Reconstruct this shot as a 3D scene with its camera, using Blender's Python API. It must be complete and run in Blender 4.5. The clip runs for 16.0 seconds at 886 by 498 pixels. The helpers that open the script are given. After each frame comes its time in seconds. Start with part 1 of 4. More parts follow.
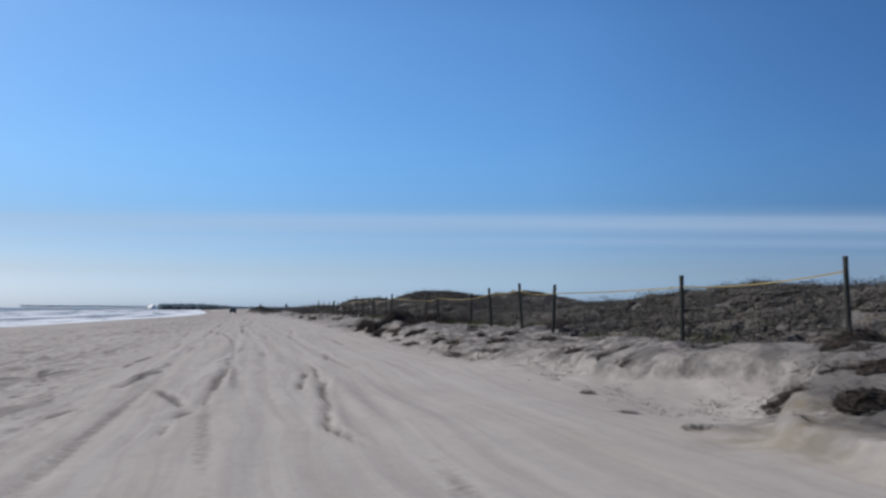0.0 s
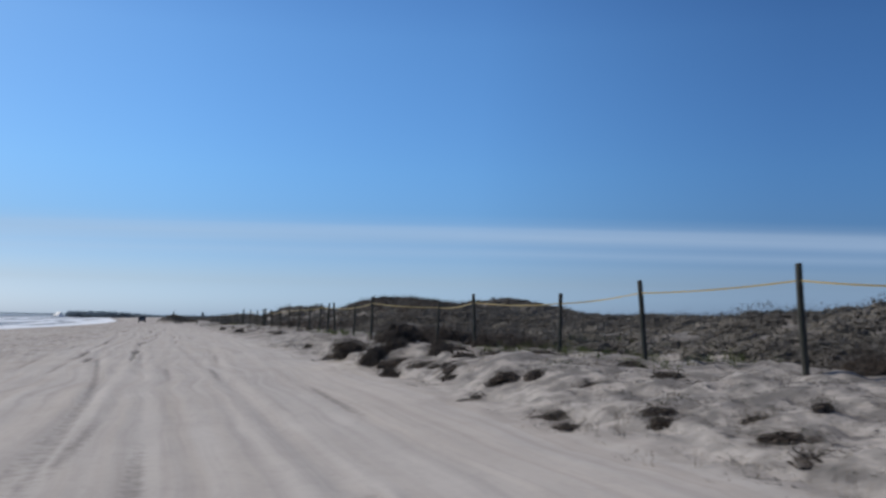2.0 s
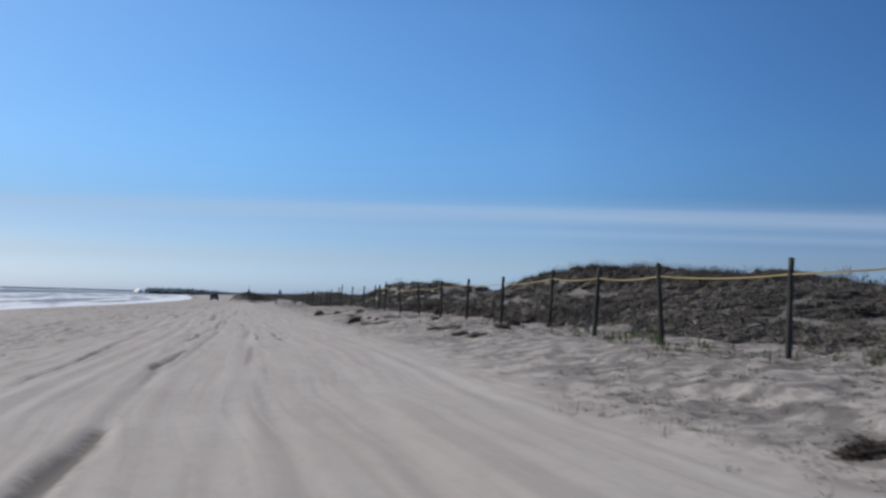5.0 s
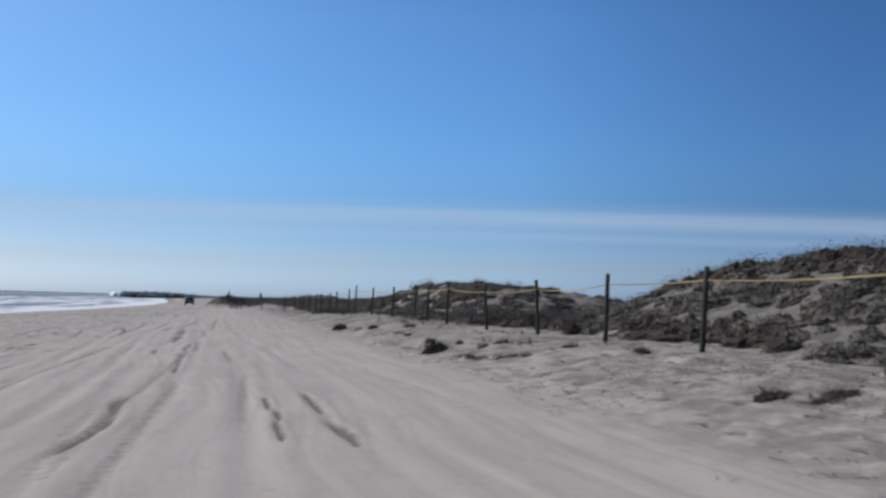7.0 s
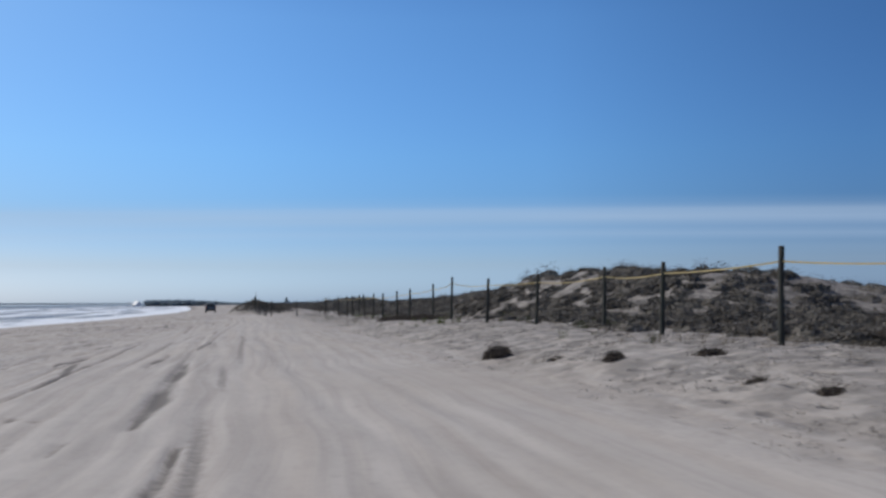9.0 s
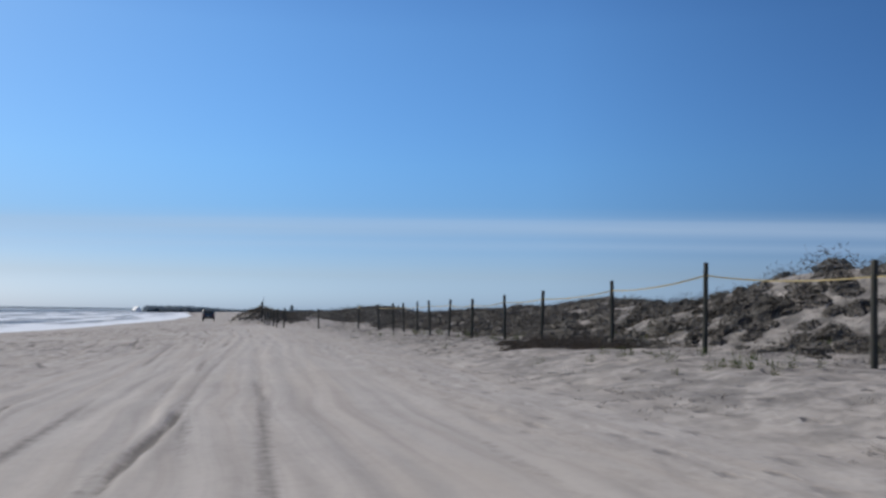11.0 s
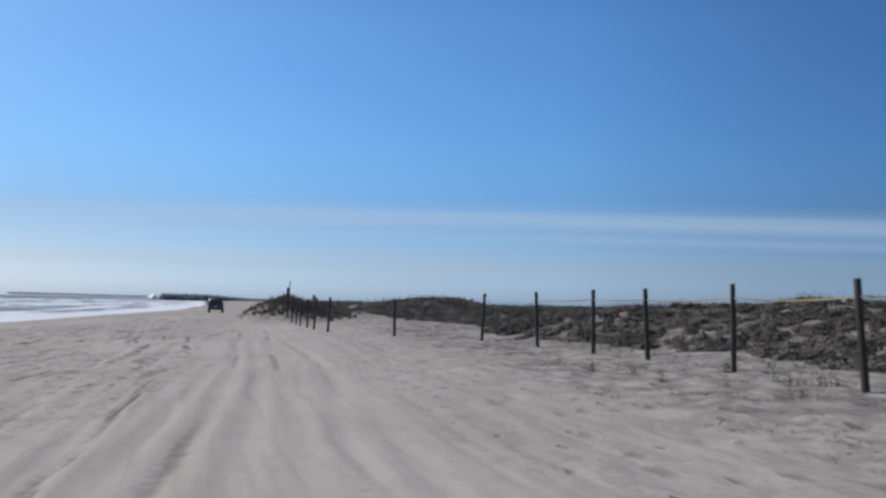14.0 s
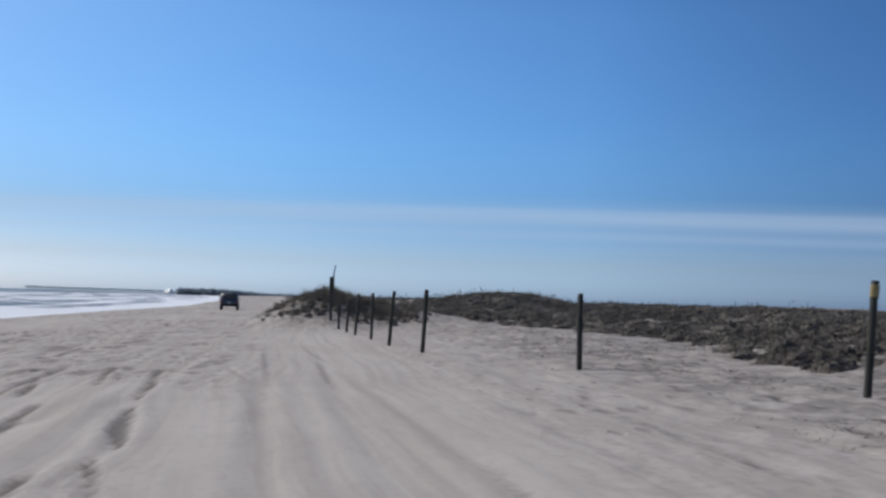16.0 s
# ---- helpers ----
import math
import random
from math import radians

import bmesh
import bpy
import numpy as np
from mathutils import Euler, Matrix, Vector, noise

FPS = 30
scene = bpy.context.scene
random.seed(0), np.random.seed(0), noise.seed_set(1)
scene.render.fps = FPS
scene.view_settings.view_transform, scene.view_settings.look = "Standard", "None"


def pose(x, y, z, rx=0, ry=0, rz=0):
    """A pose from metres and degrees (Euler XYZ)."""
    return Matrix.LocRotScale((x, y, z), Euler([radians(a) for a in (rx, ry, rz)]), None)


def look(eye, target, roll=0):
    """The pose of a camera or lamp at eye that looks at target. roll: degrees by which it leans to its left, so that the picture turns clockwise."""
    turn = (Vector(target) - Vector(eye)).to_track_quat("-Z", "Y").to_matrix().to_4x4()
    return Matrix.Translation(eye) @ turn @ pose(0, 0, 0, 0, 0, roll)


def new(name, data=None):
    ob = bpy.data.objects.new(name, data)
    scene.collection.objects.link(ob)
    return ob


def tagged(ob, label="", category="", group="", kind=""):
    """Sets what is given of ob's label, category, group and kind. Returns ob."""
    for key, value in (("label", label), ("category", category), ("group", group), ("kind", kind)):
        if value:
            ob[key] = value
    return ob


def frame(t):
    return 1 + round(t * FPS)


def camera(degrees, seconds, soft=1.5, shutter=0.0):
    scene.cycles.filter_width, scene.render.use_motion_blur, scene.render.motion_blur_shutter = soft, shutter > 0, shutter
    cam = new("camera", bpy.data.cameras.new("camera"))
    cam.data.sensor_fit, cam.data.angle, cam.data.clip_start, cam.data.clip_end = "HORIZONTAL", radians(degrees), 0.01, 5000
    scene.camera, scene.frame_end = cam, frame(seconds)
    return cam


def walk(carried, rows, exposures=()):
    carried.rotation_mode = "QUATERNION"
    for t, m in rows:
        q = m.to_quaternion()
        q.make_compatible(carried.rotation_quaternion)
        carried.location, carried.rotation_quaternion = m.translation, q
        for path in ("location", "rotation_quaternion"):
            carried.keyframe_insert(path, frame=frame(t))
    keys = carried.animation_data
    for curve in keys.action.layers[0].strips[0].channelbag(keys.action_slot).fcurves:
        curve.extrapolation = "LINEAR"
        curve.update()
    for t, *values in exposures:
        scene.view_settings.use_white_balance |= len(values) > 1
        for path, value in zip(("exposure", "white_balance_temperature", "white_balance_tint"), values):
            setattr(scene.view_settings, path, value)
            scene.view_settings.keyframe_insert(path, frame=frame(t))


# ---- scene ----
PATH = [  # seconds, eye, target, roll
    (0, (0.001, 0.000, 1.521), (2.070, 9.761, 2.178), 0.24),
    (0.5, (-0.042, 5.854, 1.507), (2.065, 15.614, 2.062), 0.64),
    (1, (0.080, 11.387, 1.553), (2.531, 21.060, 2.204), 1.08),
    (1.5, (0.308, 17.040, 1.560), (3.396, 26.534, 2.131), 1.99),
    (2, (0.669, 22.324, 1.547), (3.578, 31.860, 2.328), 0.77),
    (2.5, (0.884, 27.951, 1.539), (3.364, 37.617, 2.182), 1.08),
    (3, (0.943, 33.740, 1.543), (3.481, 43.390, 2.199), 2.16),
    (3.5, (1.058, 39.284, 1.561), (3.719, 48.907, 2.125), 0.72),
    (4, (1.181, 44.718, 1.575), (3.512, 54.430, 2.053), 0.32),
    (6.5, (1.040, 71.880, 1.585), (3.183, 81.626, 2.231), 1.81),
    (7, (1.007, 77.239, 1.606), (3.386, 86.934, 2.195), 1.32),
    (7.5, (0.919, 82.796, 1.595), (3.092, 92.544, 2.088), 0.83),
    (8, (0.858, 88.265, 1.514), (3.112, 97.989, 2.129), 1.45),
    (8.5, (0.842, 93.734, 1.519), (3.112, 103.458, 2.049), 0.43),
    (9, (0.802, 99.387, 1.511), (2.963, 109.133, 2.095), -0.44),
    (9.5, (0.699, 105.227, 1.520), (2.689, 115.010, 2.110), 0.23),
    (12, (0.526, 133.691, 1.528), (2.800, 143.400, 2.284), 0.55),
    (12.5, (0.639, 139.107, 1.547), (2.946, 148.816, 2.178), 0.50),
    (13, (0.727, 144.526, 1.544), (2.981, 154.264, 1.850), 0.40),
    (13.5, (0.707, 150.120, 1.565), (2.822, 159.878, 2.109), 0.37),
    (14, (0.625, 155.601, 1.573), (2.579, 165.389, 2.185), 1.41),
    (14.5, (0.483, 161.000, 1.555), (2.345, 170.809, 2.108), 1.74),
    (15, (0.318, 166.231, 1.545), (2.164, 176.036, 2.212), 2.40),
    (15.5, (0.165, 171.270, 1.542), (2.085, 181.045, 2.411), 1.54),
    (16, (0.000, 176.281, 1.536), (1.781, 186.105, 2.098), 1.69),
]
cam = camera(52.0, 16.0, soft=2.7, shutter=0.15)
walk(cam, [(t, look(eye, target, roll)) for t, eye, target, roll in PATH])

# ---- light ----
SUN_AZ, SUN_EL = -50.0, 45.0          # degrees: from +y towards +x, and above the horizon
sun_dir = Vector((math.sin(radians(SUN_AZ)) * math.cos(radians(SUN_EL)),
                  math.cos(radians(SUN_AZ)) * math.cos(radians(SUN_EL)), math.sin(radians(SUN_EL))))
sun_data = bpy.data.lights.new("sun", "SUN")
sun_data.energy, sun_data.angle, sun_data.color = 3.2, radians(0.53), (1.0, 0.95, 0.88)
sun = new("sun", sun_data)
sun.matrix_world = look(sun_dir * 100, (0, 0, 0))

world = bpy.data.worlds.new("sky")
scene.world = world
world.use_nodes = True
wn, wl = world.node_tree.nodes, world.node_tree.links
wn.clear()
sky = wn.new("ShaderNodeTexSky")
sky.sky_type, sky.sun_disc = "NISHITA", False
sky.sun_elevation, sky.sun_rotation = radians(SUN_EL), radians(SUN_AZ)
sky.air_density, sky.dust_density, sky.ozone_density, sky.altitude = 1.0, 0.6, 2.0, 0
# deeper, more saturated blue with a milky horizon
deep = wn.new("ShaderNodeGamma")
deep.inputs["Gamma"].default_value = 2.0
wl.new(sky.outputs[0], deep.inputs["Color"])
coord = wn.new("ShaderNodeTexCoord")
sep = wn.new("ShaderNodeSeparateXYZ")
wl.new(coord.outputs["Generated"], sep.inputs[0])
grade = wn.new("ShaderNodeValToRGB")
cr = grade.color_ramp
cr.elements[0].position, cr.elements[0].color = 0.0, (0.102, 0.168, 0.420, 1)
cr.elements[1].position, cr.elements[1].color = 0.30, (0.226, 0.243, 0.213, 1)
for at, colour in ((0.04, (0.094, 0.113, 0.205, 1)), (0.09, (0.090, 0.107, 0.150, 1)), (0.16, (0.140, 0.163, 0.176, 1))):
    cr.elements.new(at).color = colour
wl.new(sep.outputs["Z"], grade.inputs[0])
tint = wn.new("ShaderNodeMixRGB")
tint.blend_type = "MULTIPLY"
tint.inputs[0].default_value = 1.0
wl.new(deep.outputs[0], tint.inputs[1])
wl.new(grade.outputs[0], tint.inputs[2])
# paler and hazier towards the sea, clearer blue inland
side = wn.new("ShaderNodeMapRange")
side.inputs[1].default_value, side.inputs[2].default_value = -1.0, 1.0
wl.new(sep.outputs["X"], side.inputs[0])
inland = wn.new("ShaderNodeValToRGB")
cr = inland.color_ramp
cr.elements[0].position, cr.elements[0].color = 0.0, (0.92, 0.84, 0.80, 1)
cr.elements[1].position, cr.elements[1].color = 1.0, (0.68, 0.75, 0.86, 1)
for at, colour in ((0.37, (0.94, 0.87, 0.83, 1)), (0.50, (1.01, 1.0, 0.99, 1)), (0.66, (1.04, 1.07, 1.10, 1)), (0.80, (0.77, 0.82, 0.91, 1))):
    cr.elements.new(at).color = colour
wl.new(side.outputs[0], inland.inputs[0])
hazed = wn.new("ShaderNodeMixRGB")
hazed.blend_type = "MULTIPLY"
hazed.inputs[0].default_value = 1.0
wl.new(tint.outputs[0], hazed.inputs[1])
wl.new(inland.outputs[0], hazed.inputs[2])
# thin cirrus: one long level streak low over the horizon, with fainter ones below it
ahead = wn.new("ShaderNodeVectorMath")
ahead.operation = "DOT_PRODUCT"
ahead.inputs[1].default_value = (0.21, 0.978, 0.0)
wl.new(coord.outputs["Generated"], ahead.inputs[0])
fore = wn.new("ShaderNodeMath")
fore.operation = "MAXIMUM"
fore.inputs[1].default_value = 0.05
wl.new(ahead.outputs["Value"], fore.inputs[0])
lift = wn.new("ShaderNodeMath")
lift.operation = "DIVIDE"
wl.new(sep.outputs["Z"], lift.inputs[0])
wl.new(fore.outputs[0], lift.inputs[1])
flow = wn.new("ShaderNodeCombineXYZ")
wl.new(sep.outputs["X"], flow.inputs[0])
wl.new(sep.outputs["Y"], flow.inputs[1])
wl.new(lift.outputs[0], flow.inputs[2])
squash = wn.new("ShaderNodeMapping")
squash.inputs["Scale"].default_value = (1.4, 1.4, 50.0)
wl.new(flow.outputs[0], squash.inputs["Vector"])
streak = wn.new("ShaderNodeTexNoise")
streak.inputs["Scale"].default_value, streak.inputs["Detail"].default_value = 1.3, 4.0
wl.new(squash.outputs[0], streak.inputs["Vector"])
soft = wn.new("ShaderNodeMapRange")
soft.inputs[1].default_value, soft.inputs[2].default_value = -0.5, 1.1
wl.new(streak.outputs[0], soft.inputs[0])
band = wn.new("ShaderNodeValToRGB")
cr = band.color_ramp
cr.elements[0].position, cr.elements[0].color = 0.0, (0.10, 0.10, 0.10, 1)
cr.elements[1].position, cr.elements[1].color = 0.118, (0, 0, 0, 1)
for at, v in ((0.045, 0.30), (0.066, 0.18), (0.074, 0.46), (0.082, 0.34), (0.092, 0.80), (0.100, 0.70), (0.107, 0.18)):
    cr.elements.new(at).color = (v, v, v, 1)
wl.new(lift.outputs[0], band.inputs[0])
amount = wn.new("ShaderNodeMath")
amount.operation = "MULTIPLY"
wl.new(soft.outputs[0], amount.inputs[0])
wl.new(band.outputs[0], amount.inputs[1])
cloud = wn.new("ShaderNodeMixRGB")
cloud.inputs[2].default_value = (4.4, 5.6, 7.3, 1)
wl.new(amount.outputs[0], cloud.inputs[0])
wl.new(hazed.outputs[0], cloud.inputs[1])
bg = wn.new("ShaderNodeBackground")
bg.inputs["Strength"].default_value = 0.1
wl.new(cloud.outputs[0], bg.inputs[0])
wo = wn.new("ShaderNodeOutputWorld")
wl.new(bg.outputs[0], wo.inputs[0])
scene.view_settings.exposure = 0.0

# ---- materials ----


def material(name, base, rough=0.8, vary=0.25, scale=3.0, fine=40.0, bump=0.3, bump_dist=0.01, metal=0.0, other=None, spec=0.3):
    """A surface with colour varied at two scales and fine relief. other: the second colour."""
    m = bpy.data.materials.new(name)
    m.use_nodes = True
    n, l = m.node_tree.nodes, m.node_tree.links
    b = n["Principled BSDF"]
    b.inputs["Roughness"].default_value, b.inputs["Metallic"].default_value = rough, metal
    b.inputs["Specular IOR Level"].default_value = spec
    geo = n.new("ShaderNodeNewGeometry")
    big, small = n.new("ShaderNodeTexNoise"), n.new("ShaderNodeTexNoise")
    for t, s in ((big, scale), (small, fine)):
        t.inputs["Scale"].default_value, t.inputs["Detail"].default_value = s, 4.0
        l.new(geo.outputs["Position"], t.inputs["Vector"])
    mix = n.new("ShaderNodeMixRGB")
    second = other or tuple(c * (1 - vary) for c in base)
    mix.inputs[1].default_value, mix.inputs[2].default_value = (*base, 1), (*second, 1)
    spread = n.new("ShaderNodeMapRange")
    spread.inputs[1].default_value, spread.inputs[2].default_value = 0.35, 0.65
    l.new(big.outputs[0], spread.inputs[0])
    l.new(spread.outputs[0], mix.inputs[0])
    grain = n.new("ShaderNodeMixRGB")
    grain.blend_type = "MULTIPLY"
    grain.inputs[0].default_value = vary
    l.new(mix.outputs[0], grain.inputs[1])
    l.new(small.outputs[1], grain.inputs[2])
    l.new(grain.outputs[0], b.inputs["Base Color"])
    bp = n.new("ShaderNodeBump")
    bp.inputs["Strength"].default_value, bp.inputs["Distance"].default_value = bump, bump_dist
    l.new(small.outputs[0], bp.inputs["Height"])
    l.new(bp.outputs[0], b.inputs["Normal"])
    return m


def leaf_material(name, dark, pale, rough=0.7, through_light=0.25):
    """Twigs and blades: each blade takes its own tone between dark and pale."""
    m = bpy.data.materials.new(name)
    m.use_nodes = True
    n, l = m.node_tree.nodes, m.node_tree.links
    b = n["Principled BSDF"]
    b.inputs["Roughness"].default_value = rough
    b.inputs["Specular IOR Level"].default_value = 0.15
    geo = n.new("ShaderNodeNewGeometry")
    big = n.new("ShaderNodeTexNoise")
    big.inputs["Scale"].default_value = 0.6
    l.new(geo.outputs["Position"], big.inputs["Vector"])
    add = n.new("ShaderNodeMath")
    add.operation = "MULTIPLY_ADD"
    add.inputs[1].default_value = 0.55
    l.new(geo.outputs["Random Per Island"], add.inputs[0])
    spread = n.new("ShaderNodeMapRange")
    spread.inputs[1].default_value, spread.inputs[2].default_value = 0.35, 0.7
    spread.inputs[4].default_value = 0.5
    l.new(big.outputs[0], spread.inputs[0])
    l.new(spread.outputs[0], add.inputs[2])
    mix = n.new("ShaderNodeMixRGB")
    mix.inputs[1].default_value, mix.inputs[2].default_value = (*dark, 1), (*pale, 1)
    l.new(add.outputs[0], mix.inputs[0])
    l.new(mix.outputs[0], b.inputs["Base Color"])
    thin = n.new("ShaderNodeBsdfTranslucent")
    l.new(mix.outputs[0], thin.inputs[0])
    both = n.new("ShaderNodeMixShader")
    both.inputs[0].default_value = through_light
    l.new(b.outputs[0], both.inputs[1])
    l.new(thin.outputs[0], both.inputs[2])
    l.new(both.outputs[0], n["Material Output"].inputs[0])
    return m


def twig_material(name, dark, pale, tan=None, gaps=13.0, open_at=0.43):
    """The tangled inside of bare scrub: fine twigs with gaps between them."""
    m = bpy.data.materials.new(name)
    m.use_nodes = True
    n, l = m.node_tree.nodes, m.node_tree.links
    b = n["Principled BSDF"]
    b.inputs["Roughness"].default_value, b.inputs["Specular IOR Level"].default_value = 0.9, 0.1
    geo = n.new("ShaderNodeNewGeometry")

    def noise_of(scale, detail, stretch):
        mp = n.new("ShaderNodeMapping")
        mp.inputs["Scale"].default_value = stretch
        l.new(geo.outputs["Position"], mp.inputs["Vector"])
        t = n.new("ShaderNodeTexNoise")
        t.inputs["Scale"].default_value, t.inputs["Detail"].default_value = scale, detail
        l.new(mp.outputs[0], t.inputs["Vector"])
        return t.outputs[0]

    def spread_of(sock, a, z):
        r = n.new("ShaderNodeMapRange")
        r.inputs[1].default_value, r.inputs[2].default_value = a, z
        l.new(sock, r.inputs[0])
        return r.outputs[0]

    twigs = noise_of(26.0, 5.0, (1.0, 1.0, 0.55))
    mix = n.new("ShaderNodeMixRGB")
    mix.inputs[1].default_value, mix.inputs[2].default_value = (*dark, 1), (*pale, 1)
    l.new(spread_of(twigs, 0.38, 0.64), mix.inputs[0])
    patch = n.new("ShaderNodeMixRGB")
    patch.blend_type = "MULTIPLY"
    patch.inputs[2].default_value = (0.72, 0.71, 0.68, 1)
    l.new(spread_of(noise_of(0.9, 3.0, (1.0, 1.0, 1.0)), 0.4, 0.62), patch.inputs[0])
    l.new(mix.outputs[0], patch.inputs[1])
    dry = n.new("ShaderNodeMixRGB")
    dry.inputs[2].default_value = (*(tan or pale), 1)
    bleached = n.new("ShaderNodeMath")
    bleached.operation = "MULTIPLY"
    bleached.inputs[1].default_value = 0.75 if tan else 0.0
    l.new(spread_of(noise_of(0.32, 5.0, (1.0, 1.0, 1.6)), 0.46, 0.60), bleached.inputs[0])
    l.new(bleached.outputs[0], dry.inputs[0])
    l.new(patch.outputs[0], dry.inputs[1])
    l.new(dry.outputs[0], b.inputs["Base Color"])
    bp = n.new("ShaderNodeBump")
    bp.inputs["Strength"].default_value, bp.inputs["Distance"].default_value = 1.0, 0.06
    l.new(twigs, bp.inputs["Height"])
    l.new(bp.outputs[0], b.inputs["Normal"])
    l.new(spread_of(noise_of(gaps, 5.0, (1.0, 1.0, 0.8)), open_at, open_at + 0.07), b.inputs["Alpha"])
    return m


def sand_material():
    m = bpy.data.materials.new("sand")
    m.use_nodes = True
    n, l = m.node_tree.nodes, m.node_tree.links
    b = n["Principled BSDF"]
    b.inputs["Roughness"].default_value = 0.95
    b.inputs["Specular IOR Level"].default_value = 0.15
    geo = n.new("ShaderNodeNewGeometry")

    def noise_at(scale, detail=5.0, stretch=None):
        t = n.new("ShaderNodeTexNoise")
        t.inputs["Scale"].default_value, t.inputs["Detail"].default_value = scale, detail
        if stretch:
            mp = n.new("ShaderNodeMapping")
            mp.inputs["Scale"].default_value = stretch
            l.new(geo.outputs["Position"], mp.inputs["Vector"])
            l.new(mp.outputs[0], t.inputs["Vector"])
        else:
            l.new(geo.outputs["Position"], t.inputs["Vector"])
        return t.outputs[0]

    def ranged(sock, a, z, lo=0.0, hi=1.0):
        r = n.new("ShaderNodeMapRange")
        for i, v in enumerate((a, z, lo, hi)):
            r.inputs[i + 1].default_value = v
        l.new(sock, r.inputs[0])
        return r.outputs[0]

    def mixed(fac, c1, c2):
        x = n.new("ShaderNodeMixRGB")
        l.new(fac, x.inputs[0])
        for i, c in ((1, c1), (2, c2)):
            if isinstance(c, tuple):
                x.inputs[i].default_value = (*c, 1)
            else:
                l.new(c, x.inputs[i])
        return x.outputs[0]

    def attribute(key):
        a = n.new("ShaderNodeAttribute")
        a.attribute_name = key
        return a.outputs["Fac"]

    def math_of(kind, a, b):
        x = n.new("ShaderNodeMath")
        x.operation = kind
        for i, v in enumerate((a, b)):
            if isinstance(v, float):
                x.inputs[i].default_value = v
            else:
                l.new(v, x.inputs[i])
        return x.outputs[0]

    loose = math_of("MAXIMUM", math_of("MAXIMUM", math_of("MULTIPLY", attribute("trodden"), 0.5), attribute("litter")), 0.12)
    base = mixed(ranged(noise_at(0.35), 0.35, 0.65), (0.436, 0.400, 0.362), (0.388, 0.354, 0.320))
    # the tracks wander a little: the coordinate across the beach bends along it
    bend, apart = n.new("ShaderNodeVectorMath"), n.new("ShaderNodeCombineXYZ")
    l.new(ranged(noise_at(1.0, 2.0, (0.05, 0.09, 0.0)), 0.3, 0.7, -0.35, 0.35), apart.inputs[0])
    l.new(geo.outputs["Position"], bend.inputs[0])
    l.new(apart.outputs[0], bend.inputs[1])

    def track_at(detail, stretch):
        mp, t = n.new("ShaderNodeMapping"), n.new("ShaderNodeTexNoise")
        mp.inputs["Scale"].default_value = stretch
        t.inputs["Scale"].default_value, t.inputs["Detail"].default_value = 1.0, detail
        l.new(bend.outputs[0], mp.inputs["Vector"])
        l.new(mp.outputs[0], t.inputs["Vector"])
        return t.outputs[0]

    base = mixed(ranged(track_at(3.0, (2.3, 0.04, 1.0)), 0.45, 0.65, 0, 0.40), base, (0.425, 0.366, 0.308))
    base = mixed(ranged(track_at(4.0, (1.6, 0.11, 1.0)), 0.5, 0.72, 0, 0.35), base, (0.31, 0.276, 0.248))
    base = mixed(ranged(track_at(4.0, (5.0, 0.10, 1.0)), 0.48, 0.66, 0, 0.40), base, (0.29, 0.258, 0.232))
    base = mixed(ranged(track_at(3.0, (3.1, 0.06, 1.0)), 0.5, 0.7, 0, 0.45), base, (0.495, 0.452, 0.408))
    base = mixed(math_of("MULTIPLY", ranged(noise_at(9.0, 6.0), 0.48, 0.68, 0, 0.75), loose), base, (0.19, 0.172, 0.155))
    # shade of small humps and dents painted in, drawn out along the beach
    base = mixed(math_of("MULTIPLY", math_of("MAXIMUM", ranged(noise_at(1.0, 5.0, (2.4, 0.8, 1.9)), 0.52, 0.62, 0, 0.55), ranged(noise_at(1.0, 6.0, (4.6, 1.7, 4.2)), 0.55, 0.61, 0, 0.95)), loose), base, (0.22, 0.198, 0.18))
    across = n.new("ShaderNodeSeparateXYZ")
    l.new(geo.outputs["Position"], across.inputs[0])
    base = mixed(math_of("MULTIPLY", loose, ranged(across.outputs["X"], 1.0, 4.0, 0.0, 0.35)), base, (0.30, 0.275, 0.25))
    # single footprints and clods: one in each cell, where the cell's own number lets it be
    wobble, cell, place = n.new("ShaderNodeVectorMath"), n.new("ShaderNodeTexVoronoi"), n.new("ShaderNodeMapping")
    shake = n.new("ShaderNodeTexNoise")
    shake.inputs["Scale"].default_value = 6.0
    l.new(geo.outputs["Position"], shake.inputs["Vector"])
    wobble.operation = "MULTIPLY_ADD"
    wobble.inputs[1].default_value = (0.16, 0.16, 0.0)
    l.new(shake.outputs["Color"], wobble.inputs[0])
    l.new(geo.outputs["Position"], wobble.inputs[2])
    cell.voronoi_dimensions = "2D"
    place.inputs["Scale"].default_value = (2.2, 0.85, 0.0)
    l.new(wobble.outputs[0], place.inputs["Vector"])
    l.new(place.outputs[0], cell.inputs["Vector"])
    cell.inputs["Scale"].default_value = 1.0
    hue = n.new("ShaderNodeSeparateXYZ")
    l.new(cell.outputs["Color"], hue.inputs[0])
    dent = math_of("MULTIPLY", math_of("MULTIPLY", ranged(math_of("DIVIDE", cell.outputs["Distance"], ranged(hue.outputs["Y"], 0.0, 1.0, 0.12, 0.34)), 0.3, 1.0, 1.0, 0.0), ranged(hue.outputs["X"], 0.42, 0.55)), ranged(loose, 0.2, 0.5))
    # each print's hollow is also darkened in colour, as the shade inside it
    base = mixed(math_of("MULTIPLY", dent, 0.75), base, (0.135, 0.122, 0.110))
    base = mixed(ranged(noise_at(0.12, 3.0), 0.52, 0.7, 0, 0.30), base, (0.40, 0.352, 0.295))
